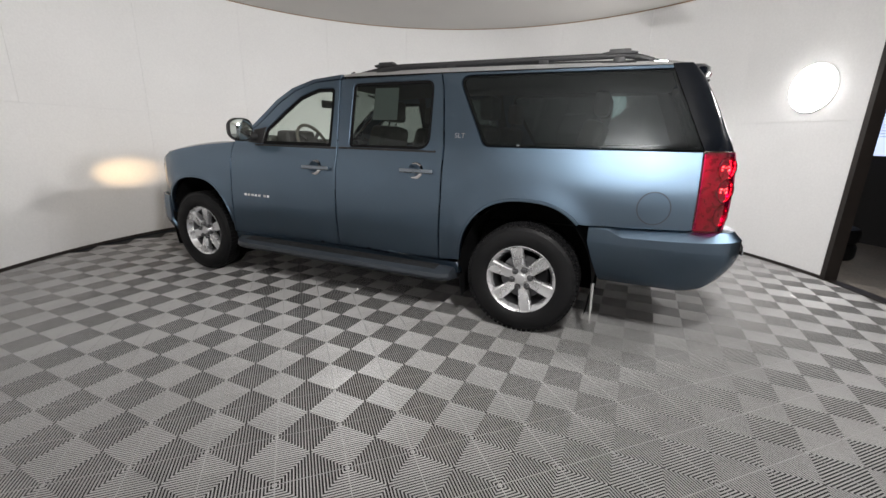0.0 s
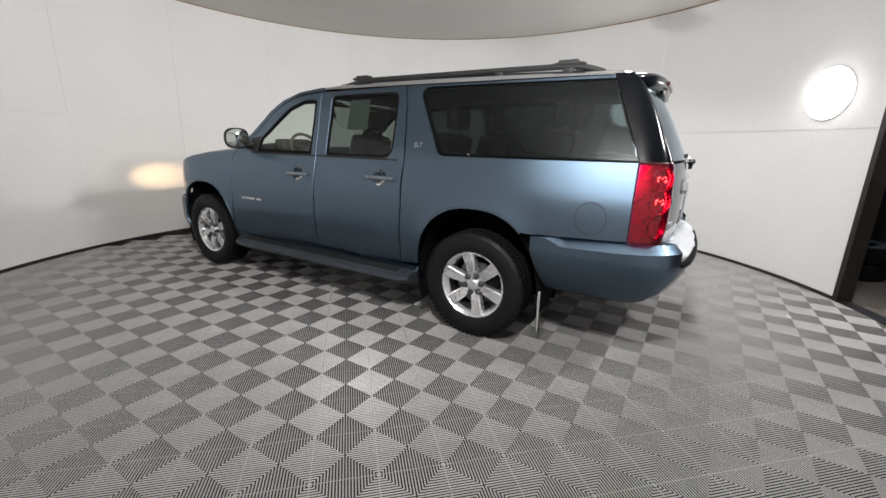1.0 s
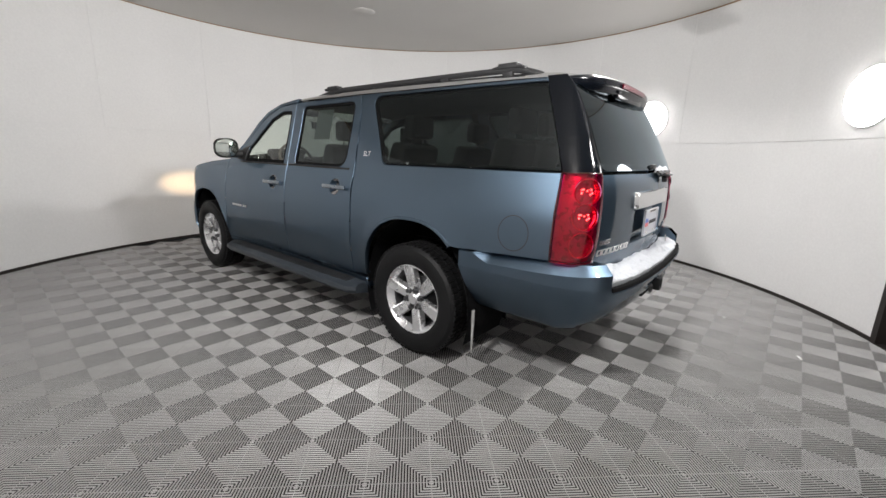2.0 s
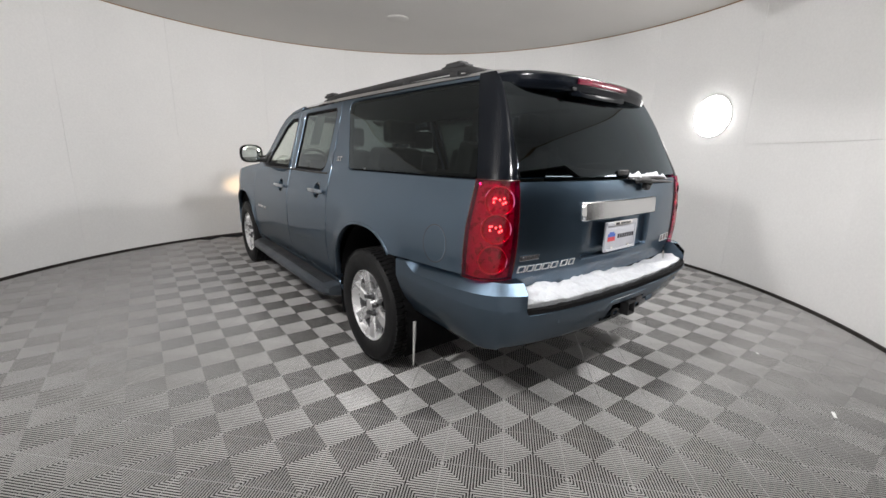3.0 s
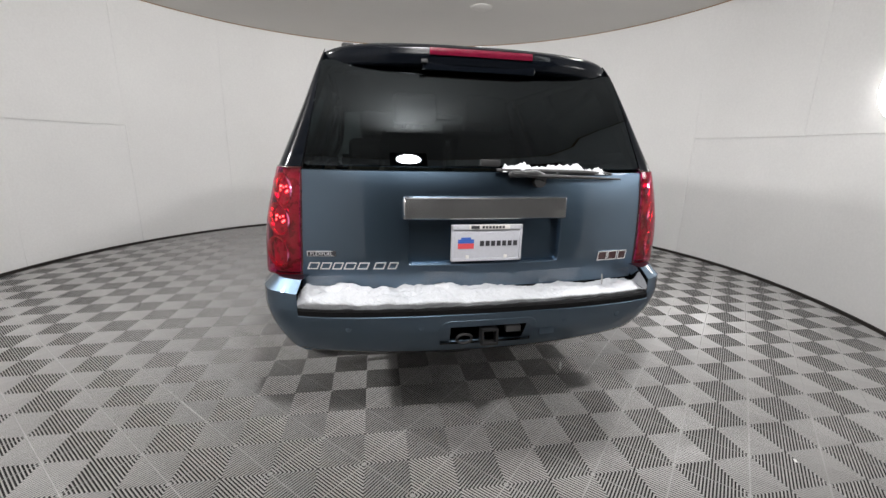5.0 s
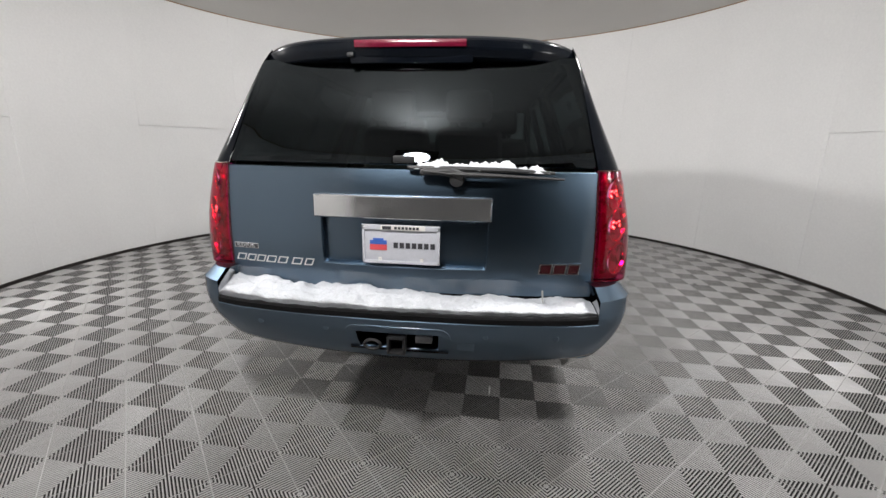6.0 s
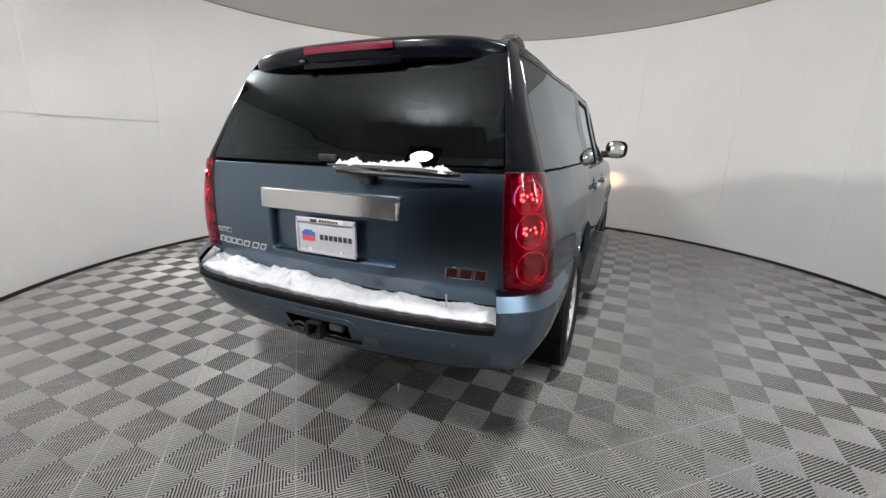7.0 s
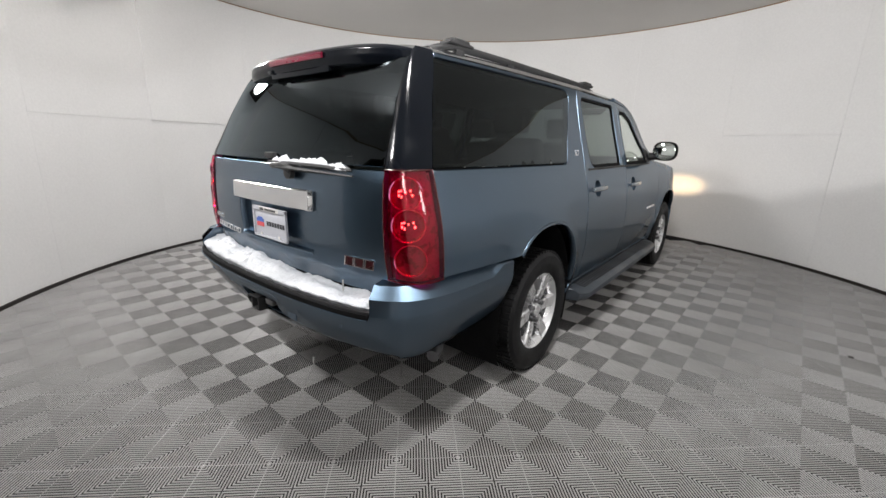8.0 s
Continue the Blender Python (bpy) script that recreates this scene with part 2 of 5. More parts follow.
def tube(points, radius, sides=10, bm=None, closed=False, flat=1.0):
    """A round bar along points; flat squeezes it vertically."""
    b = bmesh.new()
    pts = [Vector(p) for p in points]
    rings = []
    for i, p in enumerate(pts):
        if closed:
            d = (pts[(i + 1) % len(pts)] - pts[i - 1]).normalized()
        else:
            d = (pts[min(i + 1, len(pts) - 1)] - pts[max(i - 1, 0)]).normalized()
        up = Vector((0, 0, 1)) if abs(d.z) < 0.95 else Vector((0, 1, 0))
        u = d.cross(up).normalized()
        w = u.cross(d).normalized()
        r = radius[i] if isinstance(radius, (list, tuple)) else radius
        rings.append([b.verts.new(p + u * r * math.cos(2 * math.pi * k / sides) + w * r * flat * math.sin(2 * math.pi * k / sides)) for k in range(sides)])
    pairs = list(zip(rings, rings[1:])) + ([(rings[-1], rings[0])] if closed else [])
    for p, q in pairs:
        for k in range(sides):
            b.faces.new((p[k], p[(k + 1) % sides], q[(k + 1) % sides], q[k]))
    if not closed:
        b.faces.new(rings[0])
        b.faces.new(rings[-1])
    bmesh.ops.recalc_face_normals(b, faces=b.faces)
    return join(bm, b)


def sheet(f, nu, nv, thick=0.0):
    """A grid of points f(u, v), u and v from 0 to 1, thickened along its normals."""
    b = bmesh.new()
    vs = [[b.verts.new(f(i / nu, j / nv)) for j in range(nv + 1)] for i in range(nu + 1)]
    for i in range(nu):
        for j in range(nv):
            b.faces.new((vs[i][j], vs[i + 1][j], vs[i + 1][j + 1], vs[i][j + 1]))
    if thick:
        b.normal_update()
        bmesh.ops.solidify(b, geom=b.faces[:], thickness=thick)
    return b


def rounded(points, r=0.0, step=0.035, closed=True):
    """A polygon with filleted corners and close points along its sides. A point may carry its own radius."""
    n, out = len(points), []
    for i, pt in enumerate(points):
        p = Vector(pt[:2])
        rr = pt[2] if len(pt) > 2 else r
        a, c = Vector(points[i - 1][:2]) - p, Vector(points[(i + 1) % n][:2]) - p
        la, lc = a.length, c.length
        a, c = a / la, c / lc
        ang = a.angle(c)
        if rr <= 0 or ang > radians(172):
            out.append(p)
            continue
        t = min(rr / math.tan(ang / 2), la * 0.48, lc * 0.48)
        p0, p1 = p + a * t, p + c * t
        k = 6
        for s in range(k + 1):
            s /= k
            out.append(p0 * (1 - s) ** 2 + p * 2 * s * (1 - s) + p1 * s * s)
    dense = []
    for i, p in enumerate(out):
        q = out[(i + 1) % len(out)]
        m = max(1, math.ceil((q - p).length / step))
        dense += [p.lerp(q, s / m) for s in range(m)]
    return dense


def area2(poly):
    return 0.5 * sum(p.x * q.y - q.x * p.y for p, q in zip(poly, poly[1:] + poly[:1]))


def inset(poly, d):
    """Shrink a polygon by d (grow it where d is below 0)."""
    s = 1 if area2(poly) > 0 else -1
    out, n = [], len(poly)
    for i in range(n):
        a, c = (poly[i] - poly[i - 1]), (poly[(i + 1) % n] - poly[i])
        na, nc = Vector((-a.y, a.x)).normalized(), Vector((-c.y, c.x)).normalized()
        m = (na + nc)
        m = m / max(0.5, m.length_squared / 2) if m.length > 1e-6 else na
        out.append(poly[i] + m * d * s)
    return out


def inside(p, poly):
    c, n = False, len(poly)
    for i in range(n):
        a, b = poly[i], poly[i - 1]
        if (a.y > p[1]) != (b.y > p[1]) and p[0] < (b.x - a.x) * (p[1] - a.y) / (b.y - a.y) + a.x:
            c = not c
    return c


def panel(outline, shape, holes=(), gap=0.004, thick=0.02, bev=0.003, grid=0.04, lift=0.0):
    """A curved panel: a flat outline with holes, laid on the surface shape(a, b, out), with rounded rims of some depth."""
    from mathutils.geometry import delaunay_2d_cdt
    outline = inset(outline, gap + bev)
    holes = [inset(h, -bev) for h in holes]
    pts, edges = [], []
    for loop in (outline, *holes):
        k = len(pts)
        pts += loop
        edges += [(k + i, k + (i + 1) % len(loop)) for i in range(len(loop))]
    lo = [min(p[i] for p in outline) for i in (0, 1)]
    hi = [max(p[i] for p in outline) for i in (0, 1)]
    rim = np.array([(p.x, p.y) for p in pts])
    for i in range(math.ceil(lo[0] / grid), math.floor(hi[0] / grid) + 1):
        for j in range(math.ceil(lo[1] / grid), math.floor(hi[1] / grid) + 1):
            q = (i * grid, j * grid)
            if np.min(np.hypot(rim[:, 0] - q[0], rim[:, 1] - q[1])) > grid * 0.45 and inside(q, outline) and not any(inside(q, h) for h in holes):
                pts.append(Vector(q))
    vs, _, fs, _, _, _ = delaunay_2d_cdt(pts, edges, [], 0, 1e-5)
    b = bmesh.new()
    bv = [b.verts.new(shape(v.x, v.y, lift)) for v in vs]
    flat = {}
    for v, w in zip(bv, vs):
        flat[v] = w
    for f in fs:
        c = sum((vs[i] for i in f), Vector((0, 0))) / len(f)
        if inside(c, outline) and not any(inside(c, h) for h in holes):
            b.faces.new([bv[i] for i in f])
    bmesh.ops.delete(b, geom=[v for v in b.verts if not v.link_faces], context="VERTS")
    b.normal_update()
    f0 = max(b.faces, key=lambda f: f.calc_area())
    w0 = flat[f0.verts[0]]
    out = Vector(shape(w0.x, w0.y, 0.1)) - Vector(shape(w0.x, w0.y, 0.0))
    if f0.normal.dot(out) < 0:
        bmesh.ops.reverse_faces(b, faces=b.faces[:])
        b.normal_update()
    if thick:
        rim_edges = [e for e in b.edges if len(e.link_faces) == 1]
        push = {}
        for e in rim_edges:
            p, q = flat[e.verts[0]], flat[e.verts[1]]
            c = sum((flat[v] for v in e.link_faces[0].verts), Vector((0, 0))) / 3
            n = Vector((-(q - p).y, (q - p).x)).normalized()
            if n.dot((p + q) / 2 - c) < 0:
                n = -n
            for v in e.verts:
                push[v] = push.get(v, Vector((0, 0))) + n
        ring_verts = list(push)
        one, two = {}, {}
        for v in ring_verts:
            w = flat[v] + push[v].normalized() * bev
            one[v] = b.verts.new(shape(w.x, w.y, lift - bev))
            two[v] = b.verts.new(shape(w.x, w.y, lift - thick))
        for e in rim_edges:
            lp = e.link_loops[0]
            a, c = lp.vert, lp.link_loop_next.vert
            b.faces.new((c, a, one[a], one[c]))
            b.faces.new((one[c], one[a], two[a], two[c]))
    # the true normals of the curved surface keep its gloss free of facets
    lay = b.verts.layers.float_vector.new("true_normal")
    for v, w in flat.items():
        if v.is_valid:
            du = Vector(shape(w.x + 0.004, w.y, lift)) - Vector(shape(w.x - 0.004, w.y, lift))
            dv = Vector(shape(w.x, w.y + 0.004, lift)) - Vector(shape(w.x, w.y - 0.004, lift))
            n = du.cross(dv).normalized()
            up = Vector(shape(w.x, w.y, 0.1)) - Vector(shape(w.x, w.y, 0.0))
            v[lay] = n if n.dot(up) > 0 else -n
    return b


def curve_of(table):
    """A smooth function through (at, value) pairs."""
    xs, ys = np.array([p[0] for p in table], float), np.array([p[1] for p in table], float)
    h, d = np.diff(xs), np.diff(ys) / np.diff(xs)
    m = np.zeros(len(xs))
    m[0], m[-1] = d[0], d[-1]
    for i in range(1, len(xs) - 1):
        m[i] = 0.0 if d[i - 1] * d[i] <= 0 else (h[i - 1] + h[i]) / (h[i - 1] / d[i - 1] + h[i] / d[i])

    def f(x):
        if x <= xs[0]:
            return float(ys[0] + m[0] * (x - xs[0]))
        if x >= xs[-1]:
            return float(ys[-1] + m[-1] * (x - xs[-1]))
        i = int(np.searchsorted(xs, x) - 1)
        t, k = (x - xs[i]) / h[i], h[i]
        return float((1 + 2 * t) * (1 - t) ** 2 * ys[i] + t * (1 - t) ** 2 * k * m[i] + t * t * (3 - 2 * t) * ys[i + 1] + t * t * (t - 1) * k * m[i + 1])
    return f


def lettering(text, size, depth=0.003):
    """Raised letters in the x-z plane, centred, facing -y."""
    cu = bpy.data.curves.new("letters", "FONT")
    cu.body, cu.size, cu.extrude, cu.align_x, cu.align_y = text, size, depth, "CENTER", "CENTER"
    ob = bpy.data.objects.new("letters", cu)
    scene.collection.objects.link(ob)
    me = bpy.data.meshes.new_from_object(ob.evaluated_get(bpy.context.evaluated_depsgraph_get()))
    b = bmesh.new()
    b.from_mesh(me)
    bpy.data.objects.remove(ob)
    bpy.data.curves.remove(cu)
    bpy.data.meshes.remove(me)
    bmesh.ops.rotate(b, cent=(0, 0, 0), matrix=Matrix.Rotation(radians(90), 3, "X"), verts=b.verts)
    return b


def letter_bars(widths, height, gap, slant=0.15, depth=0.006):
    """Plain raised bars that stand for unread letters, in the x-z plane, facing -y; returns one mesh a letter."""
    total = sum(widths) + gap * (len(widths) - 1)
    x, out = -total / 2, []
    for w in widths:
        b = box((w, depth, height), (x + w / 2, 0, 0), min(w, height) * 0.12)
        for v in b.verts:
            v.co.x += v.co.z * slant
        out.append(b)
        x += w + gap
    return out


# ---- booth ----
def arc_box(a0, a1, r0, r1, z0, z1, step=2.0, lean=0.0, bm=None):
    """A curved slab between two angles, two radii and two heights."""
    b = bm or bmesh.new()
    n = max(1, math.ceil((a1 - a0) / step))
    rows = []
    for i in range(n + 1):
        a = a0 + (a1 - a0) * i / n
        rows.append([b.verts.new(ring(a, r, z)) for r, z in ((r0, z0), (r0 + lean, z1), (r1, z1), (r1, z0))])
    for p, q in zip(rows, rows[1:]):
        for k in range(4):
            b.faces.new((p[k], p[(k + 1) % 4], q[(k + 1) % 4], q[k]))
    b.faces.new(rows[0])
    b.faces.new(rows[-1])
    bmesh.ops.recalc_face_normals(b, faces=b.faces)
    return b


ARCS = ((DOOR_B, DOOR_A + 360, 17),)


def build_wall():
    rnd = random.Random(4)
    seam = 1.635
    for a0, a1, count in ARCS:
        wall = tagged(part("wall_round", arc_box(a0, a1, R + 0.012, R + 0.11, 0.0, H + 0.1), WALL_WHITE),
                      "white curved booth wall of large smooth panels", "wall", kind="structure")
        w = (a1 - a0) / count
        for row, (z0, z1) in enumerate(((0.035, seam), (seam, H))):
            for i in range(count):
                p0 = a0 + i * w
                off, lean = rnd.uniform(0, 0.004), rnd.uniform(-0.006, 0.006)
                b = arc_box(p0 + 0.012, p0 + w - 0.012, R + off - (0.006 if row else 0), R + 0.0118, z0 + (0.0 if row == 0 else rnd.uniform(-0.004, 0.003)),
                            z1 - (0.002 if row == 0 else 0), 3.0, lean)
                part("wall_panel", b, WALL_WHITE, wall)
        skirt = arc_box(a0, a1, R - 0.010, R + 0.010, 0.0, 0.034)
        tagged(part("baseboard", skirt, DARK_TRIM), "thin black skirting along the foot of the wall", "baseboard", kind="structure")
    for name, a0, a1, top in (("door_1", DOOR_A, DOOR_B, DOOR_H),):
        head = arc_box(a0, a1, R, R + 0.11, top, H + 0.1)
        tagged(part("wall_over_door", head, WALL_WHITE), "white wall piece over the doorway", "wall", kind="structure")
        frame_bm = arc_box(a1 - 0.75, a1, R - 0.012, R + 0.13, 0.0, top)
        arc_box(a0, a0 + 0.75, R - 0.012, R + 0.13, 0.0, top, bm=frame_bm)
        arc_box(a0, a1, R - 0.012, R + 0.13, top - 0.05, top, bm=frame_bm)
        tagged(part(name, frame_bm, DARK_TRIM), "dark steel frame of the wide open drive-in entrance", "doorway", kind="structure")
        sill = arc_box(a0, a1, R - 0.01, R + 0.12, -0.02, 0.006)
        tagged(part("door_sill", sill, DARK_TRIM), "dark metal threshold strip", "trim", kind="structure")


def build_ceiling():
    b = lathe([(R + 0.11, H), (R + 0.11, H + 0.08), (0.0004, H + 0.08)], 96)
    bmesh.ops.translate(b, vec=(CX, CY, 0), verts=b.verts)
    tagged(part("ceiling", b, CEIL_GREY, smooth=False), "flat grey fabric ceiling", "ceiling", kind="structure")
    cove = bmesh.new()
    arc_box(0, 360, R - 0.014, R + 0.012, H - 0.012, H - 0.001, bm=cove)
    tagged(part("trim", cove, CARDBOARD), "thin brownish edge strip under the ceiling", "trim", kind="structure")
    plate = thing("ceiling_plate", "faint grey round cover plate on the ceiling", "cover plate", at=(1.08, 2.9, H))
    part("cover", lathe([(0.0004, -0.014), (0.13, -0.012), (0.15, -0.004), (0.15, 0.0)], 32), CEIL_GREY, plate)


def wall_lamp(angle, z):
    """Round bulkhead lamp: dished diffuser in a pale rim."""
    lamp = thing("wall_lamp", "glowing round white wall lamp with a thin pale rim", "lamp", "lamps on the booth wall", at=ring(angle, R - 0.004, z))
    lamp.rotation_euler = (0, 0, radians(angle + 90))
    part("rim", lathe([(0.262, 0.0), (0.260, -0.014), (0.254, -0.020), (0.246, -0.016), (0.243, 0.0)], 48, "Y"), WALL_WHITE, lamp).rotation_euler = (0, 0, math.pi)
    part("diffuser", lathe([(0.240, -0.008), (0.236, -0.030), (0.215, -0.050), (0.16, -0.066), (0.08, -0.076), (0.0004, -0.08)], 48, "Y"), LAMP_GLOW, lamp).rotation_euler = (0, 0, math.pi)


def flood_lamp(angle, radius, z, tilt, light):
    """Round flood lamp set in a square black panel, hung under the ceiling out of view and turned to the middle of the
    booth.
    """
    lamp = thing("flood_lamp", "glowing round flood lamp in a square black panel, out of view under the ceiling", "lamp", "flood lamps over the camera side", at=ring(angle, radius, z))
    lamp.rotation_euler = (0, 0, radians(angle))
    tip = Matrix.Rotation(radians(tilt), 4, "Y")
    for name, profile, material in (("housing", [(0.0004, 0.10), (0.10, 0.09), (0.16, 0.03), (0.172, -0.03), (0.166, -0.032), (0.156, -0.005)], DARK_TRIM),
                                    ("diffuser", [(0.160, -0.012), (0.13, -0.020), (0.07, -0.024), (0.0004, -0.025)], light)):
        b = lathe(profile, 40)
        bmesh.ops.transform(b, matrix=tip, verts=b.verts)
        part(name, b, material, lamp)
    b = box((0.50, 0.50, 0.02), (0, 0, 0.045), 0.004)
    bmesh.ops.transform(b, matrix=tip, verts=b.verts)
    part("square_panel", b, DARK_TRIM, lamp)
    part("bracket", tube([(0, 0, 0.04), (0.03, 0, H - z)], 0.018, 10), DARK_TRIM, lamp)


build_wall()
build_ceiling()
for lamp_angle in LAMP_ANGLES:
    wall_lamp(lamp_angle, 1.985)
# -48 lamp is added, set further in to light the car's right side
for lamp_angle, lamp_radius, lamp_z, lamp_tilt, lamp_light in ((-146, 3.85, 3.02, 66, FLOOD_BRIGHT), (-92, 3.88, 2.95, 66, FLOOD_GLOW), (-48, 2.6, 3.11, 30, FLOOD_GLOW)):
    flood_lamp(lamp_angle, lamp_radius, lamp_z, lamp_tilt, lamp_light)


# ---- the vehicle: y runs forward from the rear axle, x to its right ----
car = thing("sport_utility_vehicle", "long metallic blue-grey sport utility vehicle with dark tinted windows", "car")

W_OF = curve_of([(0.34, 0.915), (0.42, 0.943), (0.55, 0.971), (0.66, 0.989), (0.73, 0.998), (0.85, 1.0), (0.98, 0.996), (1.08, 0.987), (1.14, 0.975), (1.19, 0.963),
                 (1.24, 0.950), (1.30, 0.934), (1.34, 0.923), (1.45, 0.889), (1.60, 0.842), (1.75, 0.799), (1.84, 0.768), (1.89, 0.735), (1.93, 0.66)])
REAR_AXLE, FRONT_AXLE, HUB_Z = 0.0, 3.302, 0.40


def side_x(y, z):
    """Half width of the body at a place along it and a height."""
    x = W_OF(z)
    for axle, top in ((REAR_AXLE, 0.967), (FRONT_AXLE, 0.943)):
        dy, dz = (y - axle) / 0.475, (z - 0.42) / (top - 0.42)
        r = (abs(dy) ** 2.4 + abs(max(dz, 0)) ** 2.4) ** (1 / 2.4)
        x += 0.016 * math.exp(-((r - 1.0) / 0.13) ** 2) * min(1, max(0, (1.25 - z) / 0.2))
    if y > 3.5:
        x -= 0.34 * ((y - 3.5) / 0.7) ** 2.2
    if z > 1.34 and y < 0.7:
        x -= 0.05 * min(1.1, (0.7 - y) / 1.55) * min(1.0, (z - 1.34) / 0.5)
    if y < -0.35:
        x -= 0.020 * min(1.0, (-0.35 - y) / 0.65) ** 1.5
    if z > 1.22 and y > 1.5:
        x -= 0.045 * (y - 1.5) ** 1.5 * min(1, (z - 1.22) / 0.25)
    return x


def left(y, z, d):
    return (-(side_x(y, z) + d), y, z)


def right(y, z, d):
    return (side_x(y, z) + d, y, z)


BACK_OF = curve_of([(0.70, -1.198), (0.80, -1.226), (0.90, -1.242), (1.02, -1.251), (1.15, -1.249), (1.27, -1.239), (1.335, -1.226), (1.45, -1.174),
                    (1.60, -1.103), (1.72, -1.036), (1.80, -0.984), (1.87, -0.914)])


def back_y(x, z):
    return BACK_OF(z) + 0.062 * (abs(x) / 0.81) ** 2.4


def back(x, z, d):
    return (x, back_y(x, z) - d, z)


def corner_in(z):
    """Where the rear corner meets the tailgate."""
    return 0.815 - (z - 0.875) * 0.042 if z < 1.33 else 0.796 - (z - 1.33) * 0.19


def corner_front(z):
    return -1.006 if z < 1.335 else -1.006 + (z - 1.335) * 0.435


def corner(z, s, d, power=2.6):
    """Rear corner of the body: s runs from the side (0) to the tailgate (1)."""
    y0, xi = corner_front(z), corner_in(z)
    xa, yb = side_x(y0, z), back_y(xi, z)
    a = s * math.pi / 2
    c, n = math.cos(a) ** (2 / power), math.sin(a) ** (2 / power)
    nx, ny = math.cos(a), math.sin(a)
    return xi + (xa - xi) * c + d * nx, y0 + (yb - y0) * n - d * ny


def arch(axle, top, a0, a1, half, n=22):
    """Points over a wheel opening, from angle a0 to a1 in degrees (0 is forward)."""
    out = []
    for i in range(n + 1):
        a = radians(a0 + (a1 - a0) * i / n)
        c, s = math.cos(a), math.sin(a)
        k = 2 / 2.4
        out.append((axle + half * math.copysign(abs(c) ** k, c), 0.42 + (top - 0.42) * math.copysign(abs(s) ** k, s)))
    return out


FRONT_WIN = [(2.44, 1.287, 0.02), (1.66, 1.283, 0.02), (1.70, 1.757, 0.04), (1.88, 1.757, 0.06), (2.069, 1.697), (2.253, 1.565), (2.43, 1.42, 0.02)]
REAR_WIN = [(1.478, 1.289, 0.03), (0.755, 1.287, 0.10), (0.788, 1.793, 0.07), (1.515, 1.787, 0.05)]
QUARTER_WIN = [(0.338, 1.327, 0.07), (0.597, 1.812, 0.06), (-0.797, 1.812, 0.0), (-1.003, 1.334, 0.0)]
FRONT_DOOR = [(1.603, 0.452), (2.835, 0.438), (2.805, 0.71), (2.793, 1.03), (2.80, 1.305), (2.56, 1.455), (2.325, 1.645), (2.14, 1.75), (1.93, 1.812), (1.655, 1.83), (1.592, 1.28), (1.586, 1.04), (1.592, 0.71)]
REAR_DOOR = [(0.655, 0.455), (1.603, 0.452), (1.592, 0.71), (1.586, 1.04), (1.592, 1.28), (1.655, 1.83), (0.738, 1.842), (0.702, 1.72), (0.640, 1.32), (0.632, 0.94)]
A_PILLAR = [(2.80, 1.305), (2.59, 1.49), (2.36, 1.678), (2.19, 1.772), (1.96, 1.838), (1.655, 1.868), (1.655, 1.83), (1.93, 1.812), (2.14, 1.75), (2.325, 1.645), (2.56, 1.455)]
FENDER = ([(2.835, 0.438), (2.87, 0.44)] + arch(FRONT_AXLE, 0.943, 172, 10, 0.455) + [(3.765, 0.62), (4.0, 0.70), (4.10, 0.86), (4.06, 1.0), (3.95, 1.10), (3.75, 1.17), (3.55, 1.215), (3.25, 1.262), (2.80, 1.302), (2.793, 1.03), (2.805, 0.71)])
QUARTER = ([(0.655, 0.455), (0.632, 0.94), (0.640, 1.32), (0.702, 1.72), (0.738, 1.842), (-0.786, 1.845), (-0.799, 1.814), (0.597, 1.814, 0.06), (0.336, 1.325, 0.07), (-1.006, 1.331), (-1.008, 0.868), (-0.42, 0.842)]
           + arch(REAR_AXLE, 0.967, 132, 4, 0.475))


def cup_ring(yc, zc):
    return [Vector((yc + 0.064 * math.cos(a), zc + 0.062 * math.sin(a))) for a in (2 * math.pi * i / 28 for i in range(28))]


